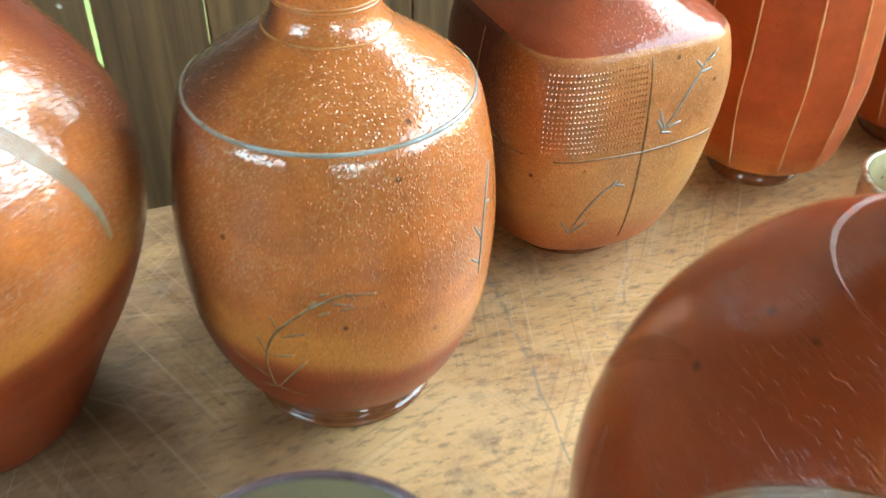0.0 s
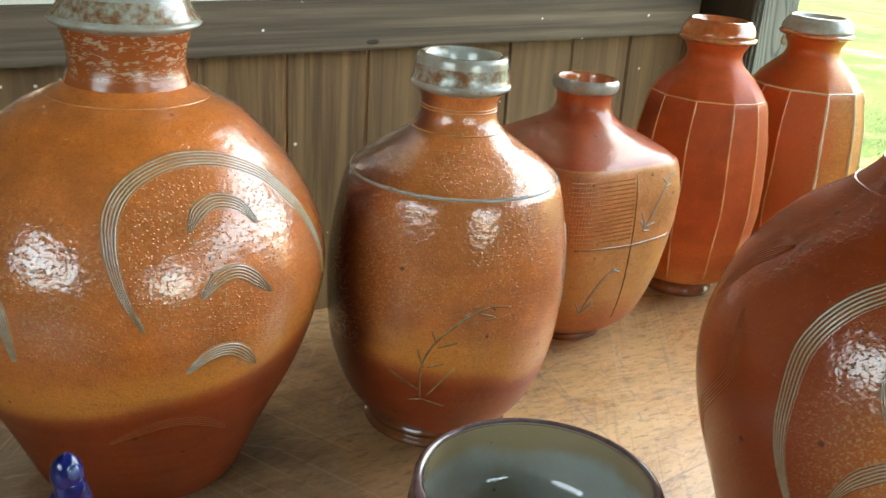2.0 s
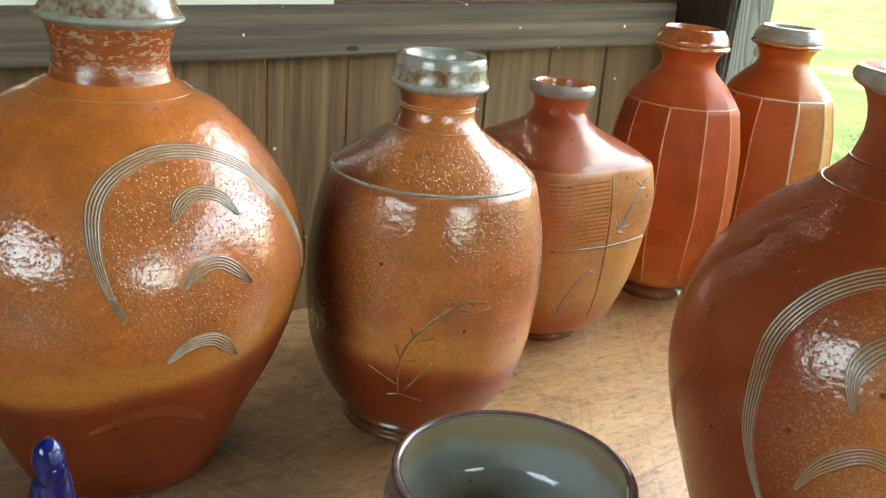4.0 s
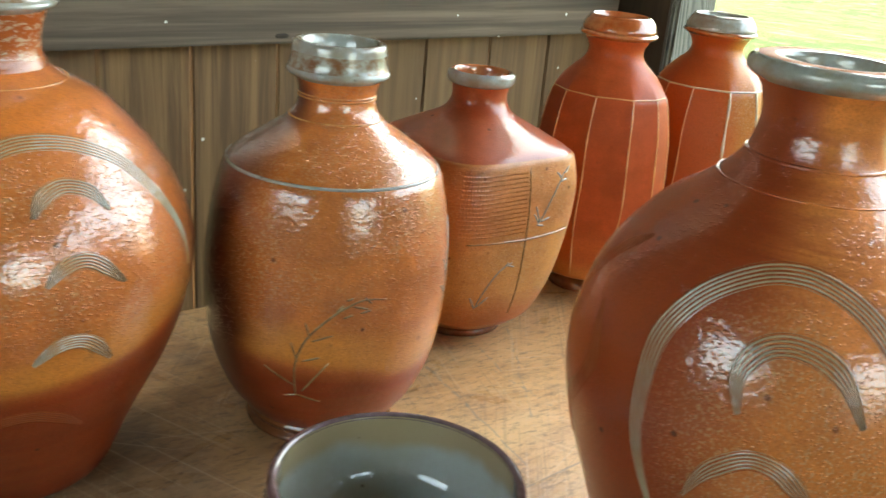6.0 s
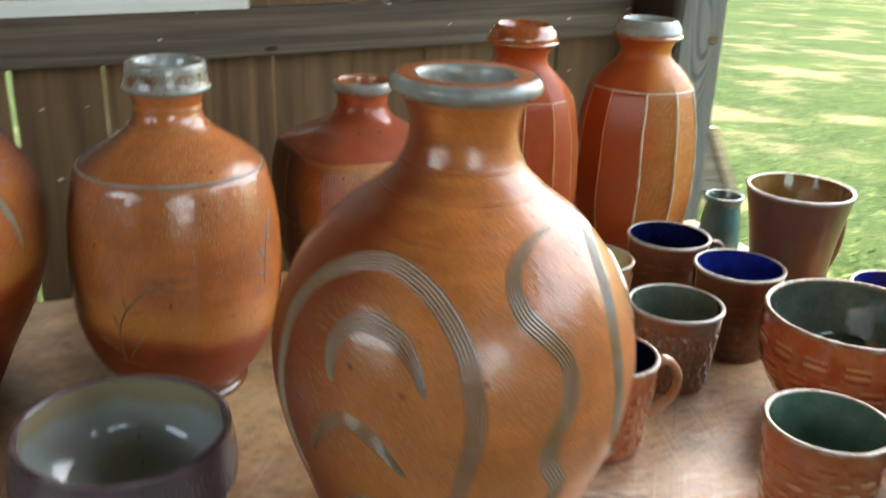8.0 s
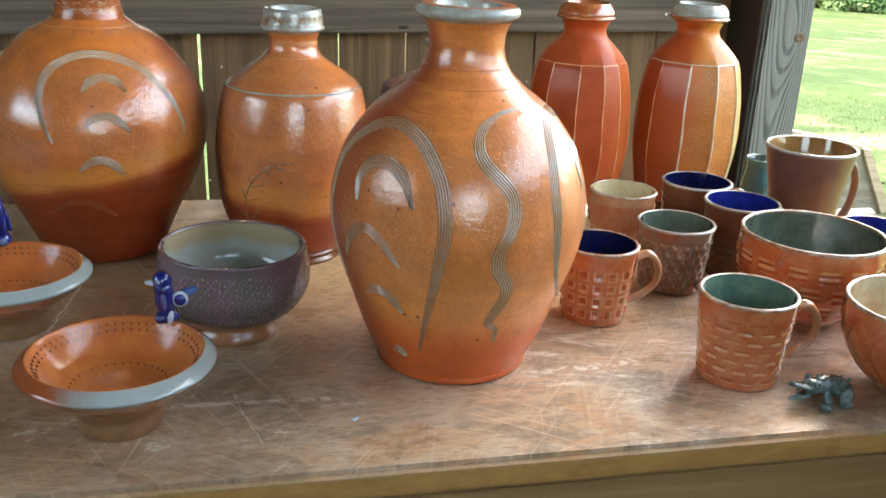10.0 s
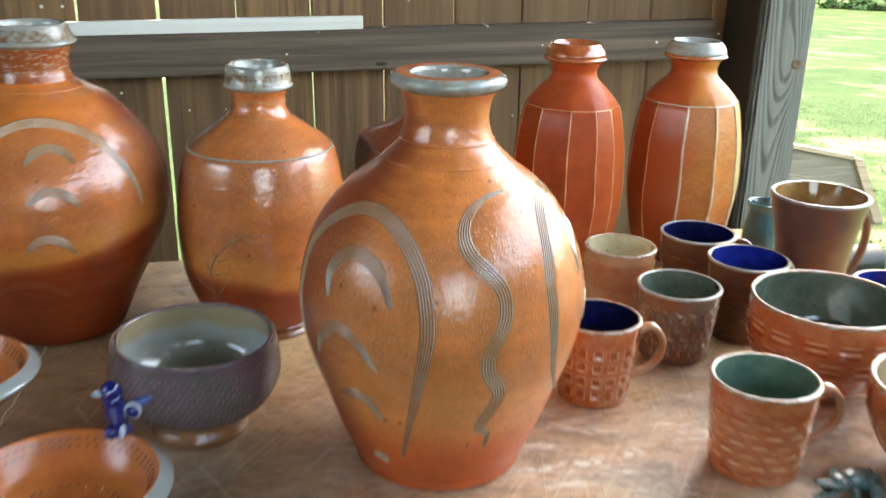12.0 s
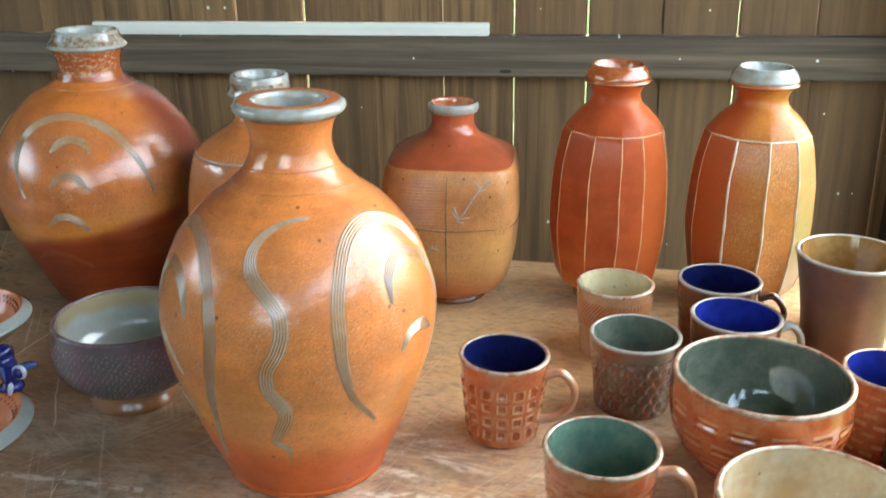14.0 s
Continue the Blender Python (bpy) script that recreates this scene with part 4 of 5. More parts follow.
def make_jar():
    t = thing("square_jar", -0.0112, -0.5537, wide=0.989, tall=1.026, turn=3.0, label="squared buff-orange paddled jar with plum shoulder and incised grasses", category="jar")
    low = spline([(0.056, 0.0115), (0.070, 0.020), (0.083, 0.034), (0.0955, 0.075), (0.1010, 0.130), (0.1005, 0.170), (0.0955, 0.199), (0.0915, 0.206)])
    high = spline([(0.0918, 0.2055), (0.084, 0.2125), (0.064, 0.224), (0.046, 0.233), (0.036, 0.240), (0.0305, 0.249), (0.0295, 0.258), (0.031, 0.266)])
    rad = radius_at(low)
    part("foot", lathe("foot", spline([(0.046, 0), (0.051, 0.001), (0.0525, 0.005), (0.051, 0.009), (0.057, 0.0125)], 4), 96), M["foot_brown"], t, "glossy brown foot ring")
    part("body", lathe("body", low, 144, squared, (True, False)), M["jar"], t)
    part("shoulder", lathe("shoulder", high, 144, squared, (False, False)), M["jar_shoulder"], t, "plum-red shoulder and neck")
    part("rim", lathe("rim", spline([(0.0305, 0.265), (0.0345, 0.267), (0.0365, 0.2715), (0.036, 0.277), (0.0325, 0.2795)], 4), 96, caps=(False, False)), M["rim_grey"], t, "pale grey rolled rim")
    part("throat", lathe("throat", spline([(0.0325, 0.2794), (0.0295, 0.278), (0.028, 0.270), (0.026, 0.25), (0.045, 0.225)], 4), 72, caps=(False, True)), M["mug_red"], t)

    def cut(path, w=0.0011, mat="cut"):
        part("incised_stroke", incised("incised_stroke", rad, path, w, squared), M[mat], t, "incised line")
    for base in (270, 0, 180):
        cut([(base, 40), (base, 90), (base, 140), (base, 200)], 0.0012)
        cut([(base - 40, 127), (base - 20, 127), (base, 126), (base + 20, 127), (base + 38, 128)], 0.0012)
    for s in ([(278, 140), (283, 150), (290, 170), (298, 190)], [(280, 142), (276, 160)], [(279, 142), (275, 152)], [(281, 143), (288, 146)], [(278, 140), (284, 138)],
              [(296, 186), (293, 192)], [(298, 190), (302, 192)], [(295, 182), (300, 184)], [(300, 192), (304, 196)],
              [(240, 52), (245, 75), (253, 95), (262, 103)], [(240, 52), (236, 66)], [(241, 54), (248, 66)], [(256, 98), (259, 104)], [(259, 100), (264, 98)]):
        cut(s, 0.0012, "rim_grey")
    # stamped canvas of small raised beads on one quarter of the front
    verts, faces = [], []
    for row in range(15):
        for col in range(28):
            deg = 225.5 + col * 1.55
            z = 0.135 + row * 0.0043
            p = on_pot(rad, deg, z, 0.0, squared)
            a = radians(deg)
            out, side = Vector((math.cos(a), math.sin(a), 0)), Vector((-math.sin(a), math.cos(a), 0))
            i = len(verts)
            verts += [p - side * 0.0011 - out * 0.0004, p - Vector((0, 0, 0.0014)) - out * 0.0004, p + side * 0.0011 - out * 0.0004, p + Vector((0, 0, 0.0014)) - out * 0.0004, p + out * 0.0011]
            faces += [(i, i + 1, i + 4), (i + 1, i + 2, i + 4), (i + 2, i + 3, i + 4), (i + 3, i, i + 4)]
    tagged(part("stamped_canvas", mesh_of("stamped_canvas", verts, faces, False), M["canvas"], t, "stamped canvas texture"), kind="stuff")


make_jar()


def facet_shape(edges, low, high):
    """Flat facets between ridges that stand at the given degrees."""
    marks = sorted(edges)
    marks.append(marks[0] + 360)

    def shape(a, r, z):
        if z < low or z > high + 0.02:
            return r
        w = min(1.0, (z - low) / 0.012, (high + 0.02 - z) / 0.02)
        deg = (math.degrees(a) - marks[0]) % 360 + marks[0]
        k = next(i for i in range(len(marks) - 1) if marks[i] <= deg + 1e-6 and deg <= marks[i + 1] + 1e-6)
        half, mid = radians(marks[k + 1] - marks[k]) / 2, radians(marks[k + 1] + marks[k]) / 2
        flat = r * math.cos(half) / math.cos(radians(deg) - mid)
        return r * (1 - w) + w * flat
    return shape


def make_faceted(x, y, wide, tall, edges, body, cream, lipmat, label):
    t = thing("faceted_bottle", x, y, wide=wide, tall=tall, label=label, category="bottle", group="faceted bottles in the back row")
    shape = facet_shape(edges, 0.022, 0.248)
    part("foot", lathe("foot", spline([(0.040, 0), (0.0445, 0.001), (0.046, 0.006), (0.044, 0.011), (0.046, 0.016), (0.050, 0.021)], 4), 96), M["foot_brown"], t, "glossy brown stepped foot")
    low = spline([(0.046, 0.0195), (0.060, 0.0235), (0.0715, 0.031), (0.0775, 0.050), (0.0850, 0.100), (0.0865, 0.135), (0.0830, 0.190), (0.0745, 0.236), (0.0705, 0.248)])
    rad = radius_at(low)
    part("body", lathe("body", low, 180, shape, (True, False)), M[body], t)
    high = spline([(0.0707, 0.2475), (0.063, 0.258), (0.049, 0.272), (0.038, 0.282), (0.034, 0.290), (0.034, 0.297), (0.038, 0.305), (0.0415, 0.3085)])
    part("shoulder", lathe("shoulder", high, 180, facet_shape(edges, 0.022, 0.247), (False, False)), M[body], t)
    part("rim", lathe("rim", spline([(0.041, 0.308), (0.047, 0.311), (0.0475, 0.3135), (0.045, 0.3155)], 4), 96, caps=(False, False)), M["mug_red"], t, "flanged rim")
    part("collar", lathe("collar", spline([(0.0448, 0.3153), (0.0455, 0.319), (0.042, 0.327), (0.0385, 0.331)], 4), 96, caps=(False, False)), M[lipmat], t)
    part("throat", lathe("throat", spline([(0.0386, 0.3309), (0.0365, 0.3335), (0.033, 0.332), (0.0285, 0.315), (0.027, 0.29), (0.045, 0.26)], 4), 72, caps=(False, True)), M["rim_grey" if body != "facet_red" else "mug_red"], t)
    for k, deg in enumerate(edges):
        bold = deg in cream
        zs = np.linspace(0.034, 0.247, 22)
        pts = [on_pot(rad, deg + 0.5 * math.sin(z * 55 + k), z, -0.0002) for z in zs]
        part("facet_ridge", tube("facet_ridge", pts, 0.001, 8, 1.0, [(0.0017 if bold else 0.0010) * (1 + 0.25 * math.sin(z * 140 + 2 * k)) for z in zs]), M["ridge_cream" if bold else "ridge_tan"], t, "pale glazed facet edge")
    zig = [on_pot(rad, d, 0.2478, -0.0001, shape) for d in range(0, 361, 4)]
    part("shoulder_line", tube("shoulder_line", zig, 0.0013 if cream else 0.0009, 6), M["ridge_cream" if cream else "ridge_tan"], t)
    return t, rad, shape


RED_EDGES = (14, 50, 86, 118, 148, 178, 212, 248, 278, 302, 338)
AMBER_EDGES = (14, 48, 84, 116, 144, 172, 202, 240, 274, 306, 340)
make_faceted(0.2119, -0.5256, 0.972, 1.022, RED_EDGES, "facet_red", (), "mug_red", "tall brick-red faceted bottle with pale tan edges")
bottle, rad2, shape2 = make_faceted(0.4076, -0.5175, 0.995, 1.024, AMBER_EDGES, "facet_amber", (240, 274, 306), "rim_grey", "tall faceted bottle flashed rust to amber with cream edges")
# the pale slip-covered facet that faces the field
verts_, faces_ = [], []
for zi, z in enumerate(np.linspace(0.026, 0.2465, 24)):
    for di, d in enumerate(np.linspace(308, 338, 7)):
        verts_.append(on_pot(rad2, d, z, 0.0006, shape2))
for zi in range(23):
    for di in range(6):
        j = zi * 7 + di
        faces_.append((j, j + 1, j + 8, j + 7))
part("slip_panel", mesh_of("slip_panel", verts_, faces_), M["yellow_slip"], bottle, "pale yellow slip facet")


# ---- cups and bowls ----


EDGES = {"mug_red": "stamp_edge", "mug_flash": "stamp_ash", "mug_buff": "mug_red", "mauve": "mauve_dot"}
M["mauve_dot"] = plain_glaze("pale mauve bead glaze", (0.225, 0.145, 0.150), (0.165, 0.125, 0.110), 60, 0.15, 0.3)
# Tan edge glaze, made paler so that its colour carries the stamps' glints.
M["stamp_edge"] = plain_glaze("tan stamp edge glaze with painted glint", (0.60, 0.300, 0.140), (0.52, 0.170, 0.060), 40, 0.12, 0.3, coat=0.9)
M["stamp_dark"] = plain_glaze("dark rust stamp glaze", (0.34, 0.064, 0.020), (0.40, 0.085, 0.024), 60, 0.10, 0.3)
M["stamp_ash"] = plain_glaze("silvery brown stamp glaze", (0.22, 0.13, 0.08), (0.28, 0.22, 0.16), 60, 0.1, 0.3, coat=0.8)


def vessel(t, outer, inner, body, lining, lipmat, relief=None, segs=120, lip=0.0022, foot=None, foot_mat="bare_clay"):
    """An open pot: walled body with relief, glazed lining and rim."""
    o = spline(outer, 14 if relief else 6)
    i = spline(inner, 5)
    wall = [tuple(p) for p in o] + [tuple(p) for p in i[::-1]]
    count = len(o)
    verts, faces = [], []
    for idx, (r, z) in enumerate(wall):
        for k in range(segs):
            a = 2 * math.pi * k / segs
            q = r + (relief(a, z, r) if relief and 0 < idx < count - 2 else 0.0)
            verts.append((q * math.cos(a), q * math.sin(a), z))
    for n in range(len(wall) - 1):
        for k in range(segs):
            m = (k + 1) % segs
            faces.append((n * segs + k, n * segs + m, (n + 1) * segs + m, (n + 1) * segs + k))
    faces.append(tuple(reversed(range(segs))))
    faces.append(tuple((len(wall) - 1) * segs + k for k in range(segs)))
    me = mesh_of("body", verts, faces)
    me.materials.append(M[body])
    if relief and body in EDGES:
        me.materials.append(M[EDGES[body]])
        me.materials.append(M["stamp_dark"])
        for f in me.polygons:
            a, z = math.atan2(f.center.y, f.center.x) % (2 * math.pi), f.center.z
            ring = f.index // segs
            if ring < count - 2 and body == "mug_red" and relief(a, z, 0.05) < -0.0012:
                f.material_index = 2
            elif ring < count - 2 and abs(relief(a, z, 0.05)) < 0.0020 and (relief(a, z, 0.05) > 0.00035 if body in ("mauve", "mug_buff") else abs(relief(a, z, 0.05)) > 0.0002):
                f.material_index = 1
    part("body", me, None, t)
    skin = [(max(r - 0.0006, 0.0005), z + 0.0006) for r, z in i]
    part("lining", lathe("lining", skin, 96, caps=(True, False)), M[lining], t, "glazed inside")
    top_r, top_z = (outer[-1][0] + inner[-1][0]) / 2, outer[-1][1]
    part("rim", ring_on("rim", top_r, top_z - 0.0008, (outer[-1][0] - inner[-1][0]) / 2 + 0.0006, lip), M[lipmat], t, "glazed rim")
    if foot:
        part("foot", lathe("foot", spline(foot, 4), 96), M[foot_mat], t, "foot ring")


def cup(x, y, h, r, base, turn, body, lining, lipmat, relief, label, loop=True, loop_mat=None, group="mugs on the table", kind="mug"):
    t = thing(kind, x, y, turn=turn, label=label, category="mug" if kind == "mug" else "cup", group=group)
    outer = [(base - 0.004, 0), (base, 0.0015), (base + 0.001, 0.006), (base + (r - base) * 0.35, h * 0.35), (base + (r - base) * 0.7, h * 0.68), (r - 0.0005, h * 0.94), (r, h)]
    inner = [(0.002, 0.007), (base - 0.008, 0.0075), (base - 0.0045, 0.012), (base + (r - base) * 0.35 - 0.0045, h * 0.35), (base + (r - base) * 0.7 - 0.0045, h * 0.68), (r - 0.0042, h)]
    vessel(t, outer, inner, body, lining, lipmat, relief, 372 if relief is stamp_lines else 180)
    if loop:
        at_hi = base + (r - base) * 0.8
        at_lo = base + (r - base) * 0.25
        pts = spline([(at_hi - 0.002, 0, h * 0.80), (at_hi + 0.016, 0, h * 0.86), (at_hi + 0.030, 0, h * 0.70), (at_hi + 0.029, 0, h * 0.48), (at_hi + 0.012, 0, h * 0.30), (at_lo - 0.001, 0, h * 0.24)], 6)
        n = len(pts)
        part("handle", tube("handle", pts, 0.005, 12, 1.35, [0.0058 - 0.0016 * math.sin(math.pi * i / (n - 1)) for i in range(n)]), M[loop_mat or body], t, "pulled loop handle")
    return t


def stamp_squares(a, z, r):
    u, v = (a / (2 * math.pi) * 16) % 1 - 0.5, ((z - 0.008) / 0.0172) % 1 - 0.5
    if z > 0.079 or z < 0.006:
        return 0.0
    m = max(abs(u) / 0.34, abs(v) / 0.34)
    return -0.0022 if m < 0.74 else (0.0010 if m < 0.98 else 0.0)


def stamp_dashes(a, z, r):
    if z > 0.082 or z < 0.006:
        return 0.0
    row = math.floor((z - 0.006) / 0.0118)
    u, v = (a / (2 * math.pi) * 13 + 0.5 * (row % 2)) % 1 - 0.5, ((z - 0.006) / 0.0118) % 1 - 0.5
    if abs(u) < 0.31:
        return -0.0018 if -0.10 < v < 0.14 else (0.0008 if -0.24 < v < -0.10 else 0.0)
    return 0.0


def stamp_triangles(a, z, r):
    if z > 0.074 or z < 0.006:
        return 0.0
    row = math.floor(z / 0.0115)
    u, v = (a / (2 * math.pi) * 20 + 0.5 * (row % 2)) % 1 - 0.5, (z / 0.0115) % 1
    return -0.0020 * max(0.0, 1 - abs(u) * 2.4 - abs(v - 0.35) * 0.9) * 1.6


def stamp_lines(a, z, r):
    if z > 0.082 or z < 0.045:
        return 0.0
    return 0.0008 * (1 if ((a / (2 * math.pi) * 62 + z * 330) % 1) < 0.5 else -1)


def stamp_soft(a, z, r):
    return stamp_dashes(a, z, r) * 0.6


cup(0.2036, -1.1071, 0.0998, 0.0532, 0.0435, -8, "mug_red", "jade", "lip", stamp_dashes, "rust-red mug stamped with dashes, green inside", loop_mat="mug_buff")
cup(0.0995, -0.9329, 0.0968, 0.0489, 0.0385, -8, "mug_red", "navy", "lip", stamp_squares, "rust-red mug stamped with squares, navy inside", loop_mat="mug_buff")
cup(0.2426, -0.8480, 0.0908, 0.0521, 0.0420, 40, "mug_flash", "celadon", "rim_grey", stamp_triangles, "brown cup pressed with triangles, grey-green inside", loop=False, kind="cup", group="cups on the table")
cup(0.2215, -0.7147, 0.0965, 0.0485, 0.0400, 120, "mug_buff", "cream", "lip", stamp_lines, "buff cup with combed diagonal lines, cream inside", loop=False, kind="cup", group="cups on the table")
cup(0.3540, -0.6829, 0.0973, 0.0527, 0.0440, -12, "mug_brown", "navy", "rim_grey", stamp_soft, "smoky brown mug, dark cobalt inside", loop_mat="mug_brown")
cup(0.3580, -0.8103, 0.1049, 0.0521, 0.0430, 12, "mug_brown", "cobalt", "rim_grey", stamp_soft, "smoky brown mug, bright cobalt inside", loop_mat="rim_grey")
cup(0.508, -0.902, 0.094, 0.0500, 0.0420, 0, "mug_red", "cobalt", "lip", stamp_soft, "rust-red mug with bright cobalt inside", loop=False, kind="cup", group="cups on the table")


def banded_lining():
    """Grey celadon that breaks to ochre in a wavy band below the rim."""
    n = Nodes("grey celadon with ochre band")
    x, y, z = n.split()
    tone = n.mix(n.span(n.noise(18.0, 4.0, 0.65), 0.32, 0.68), (0.37, 0.39, 0.37), (0.33, 0.33, 0.28))
    level = n.calc("ADD", z, n.calc("MULTIPLY", n.calc("SUBTRACT", n.noise(16.0, 3.0), 0.5), 0.03))
    tone = n.mix(n.span(level, 0.076, 0.090, 0.0, 0.8), tone, (0.34, 0.235, 0.11))
    spots, tint = n.cells(110.0)
    pick = n.span(n.split(tint)[0], 0.88, 0.92)
    tone = n.mix(n.calc("MULTIPLY", n.span(spots, 0.1, 0.24, 1.0, 0.0), n.calc("MULTIPLY", pick, 0.7)), tone, (0.10, 0.06, 0.03))
    return n.done(tone, 0.1, n.bump(n.noise(260.0, 2.0), 0.15, 0.0005), Coat_Weight=0.5, Coat_Roughness=0.04, Coat_IOR=1.6)


M["banded_lining"] = banded_lining()


def make_bowl_mauve():
    t = thing("footed_bowl", -0.3382, -0.9232, wide=0.979, tall=1.016, label="mauve-purple footed bowl with pale grey-green inside", category="bowl")
    outer = [(0.046, 0.020), (0.058, 0.026), (0.074, 0.038), (0.0855, 0.058), (0.0875, 0.075), (0.0855, 0.092), (0.0840, 0.104)]
    inner = [(0.002, 0.030), (0.035, 0.032), (0.060, 0.042), (0.076, 0.058), (0.0805, 0.075), (0.0795, 0.092), (0.0785, 0.104)]

    def weave(a, z, r):
        if z > 0.094 or z < 0.03:
            return 0.0
        row = math.floor(z / 0.0034)
        u, v = (a / (2 * math.pi) * 104 + 0.5 * (row % 2) + 0.22 * math.sin(row * 2.7 + a * 9)) % 1 - 0.5, (z / 0.0034 + 0.3 * math.sin(a * 31)) % 1 - 0.5
        return 0.0007 * math.sin(a * 37 + row * 5.1) ** 2 if abs(u) < 0.3 and abs(v) < 0.36 else 0.0
    vessel(t, outer, inner, "mauve", "banded_lining", "mauve_lip", weave, 456, 0.0028, [(0.046, 0), (0.0505, 0.002), (0.051, 0.008), (0.047, 0.016), (0.048, 0.0215)], "foot_tan")


make_bowl_mauve()


def make_bowl_green():
    t = thing("stamped_bowl", 0.3612, -0.9778, wide=1.005, tall=0.995, label="rust-red stamped bowl with grey-green glazed inside", category="bowl")
    outer = [(0.040, 0.010), (0.050, 0.014), (0.068, 0.030), (0.082, 0.055), (0.0880, 0.080), (0.0885, 0.100), (0.0870, 0.118)]
    inner = [(0.002, 0.018), (0.036, 0.020), (0.060, 0.034), (0.076, 0.057), (0.0825, 0.080), (0.0835, 0.100), (0.0822, 0.118)]

    def blocks(a, z, r):
        if z > 0.103 or z < 0.03:
            return 0.0
        row = math.floor((z - 0.031) / 0.024)
        u, v = (a / (2 * math.pi) * 15 + 0.5 * (row % 2)) % 1 - 0.5, ((z - 0.031) / 0.024) % 1
        if abs(u) > 0.31 or v > 0.80 or v < 0.12:
            return 0.0
        return -0.0022 if ((v - 0.12) * 2.95) % 1 < 0.52 else -0.0003
    vessel(t, outer, inner, "mug_red", "celadon", "lip", blocks, 200, 0.003, [(0.034, 0), (0.040, 0.001), (0.041, 0.006), (0.042, 0.0115)])


make_bowl_green()


def make_bowl_cream():
    t = thing("leaf_bowl", 0.381, -1.168, label="rust-orange bowl with incised leaf arcs, oatmeal inside", category="bowl")
    outer = [(0.038, 0.008), (0.048, 0.012), (0.066, 0.030), (0.080, 0.056), (0.0850, 0.080), (0.0845, 0.102)]
    inner = [(0.002, 0.016), (0.036, 0.018), (0.058, 0.033), (0.074, 0.058), (0.0795, 0.080), (0.0795, 0.102)]

    def arcs(a, z, r):
        if z > 0.09 or z < 0.02:
            return 0.0
        v = (a / (2 * math.pi) * 14 + 0.5 * math.sin((z - 0.02) / 0.07 * math.pi)) % 1
        return -0.0013 if v < 0.12 else 0.0
    vessel(t, outer, inner, "mug_red", "oatmeal", "lip", arcs, 200, 0.003, [(0.033, 0), (0.038, 0.001), (0.039, 0.005), (0.040, 0.0095)])


make_bowl_cream()


def make_tumbler():
    t = thing("tall_mug", 0.4928, -0.7501, wide=1.016, tall=1.042, turn=4, label="tall waisted umber mug with honey-coloured inside", category="mug")
    outer = [(0.044, 0), (0.0475, 0.002), (0.048, 0.010), (0.0475, 0.045), (0.0485, 0.075), (0.0535, 0.110), (0.0600, 0.142), (0.0640, 0.160)]
    inner = [(0.002, 0.008), (0.040, 0.009), (0.043, 0.016), (0.043, 0.045), (0.044, 0.075), (0.049, 0.110), (0.0555, 0.142), (0.0595, 0.160)]
    vessel(t, outer, inner, "tumbler", "honey", "rim_grey", None, 120, 0.0025)
    pts = spline([(0.058, 0, 0.135), (0.075, 0, 0.132), (0.086, 0, 0.105), (0.082, 0, 0.070), (0.062, 0, 0.040), (0.047, 0, 0.032)], 6)
    part("handle", tube("handle", pts, 0.005, 12, 1.3), M["tumbler"], t, "pulled loop handle")
    stud = part("stud", lathe("stud", spline([(0.006, 0), (0.0058, 0.003), (0.003, 0.0058), (0.0005, 0.0065)], 3), 16), M["mug_red"], t, "pressed clay stud")
    a = radians(-55)
    stud.location, stud.rotation_euler = (0.0465 * math.cos(a), 0.0465 * math.sin(a), 0.042), (0, radians(90), a)


make_tumbler()


def make_teal(x, y, h, r, label):
    t = thing("bud_vase", x, y, label=label, category="vase")
    outer = [(r * 0.95, 0), (r * 1.05, 0.002), (r * 1.10, 0.02), (r * 1.04, h * 0.6), (r * 0.88, h * 0.86), (r * 0.95, h * 0.95), (r, h)]
    inner = [(0.002, 0.006), (r * 0.8, 0.007), (r * 0.9, 0.02), (r * 0.85, h * 0.6), (r * 0.72, h * 0.86), (r * 0.84, h)]
    vessel(t, outer, inner, "teal", "sea_green", "teal", None, 72)
    return t


make_teal(0.512, -0.595, 0.107, 0.027, "small teal glazed vase with a pinched mouth")
for k in range(2):
    rod = part("iron_pipe", tube("iron_pipe", [(0.395, -0.425 - 0.028 * k, 0), (0.43, -0.428 - 0.028 * k, 0), (0.492, -0.433 - 0.028 * k, 0)], 0.0125, 16), M["pipe_grey"])
    rod.location = (0, 0, TOP + 0.0123)
    tagged(rod, "short dull grey iron pipe lying on the table", "pipe", group="iron pipes behind the bottles")


def make_stack():
    t = thing("cup_stack", 0.530, -0.975, label="nested sea-green and black tumblers in a stack", category="cups")
    z = 0.0
    for k, (h, r, mat) in enumerate(((0.055, 0.040, "black_plastic"), (0.045, 0.042, "mug_brown"), (0.030, 0.043, "sea_green"))):
        p = part("tumbler", lathe("tumbler", spline([(r * 0.92, z), (r * 0.96, z + 0.003), (r, z + h - 0.004), (r * 0.99, z + h), (r * 0.9, z + h - 0.002)], 4), 72), M[mat], t)
        z += h - 0.002


make_stack()


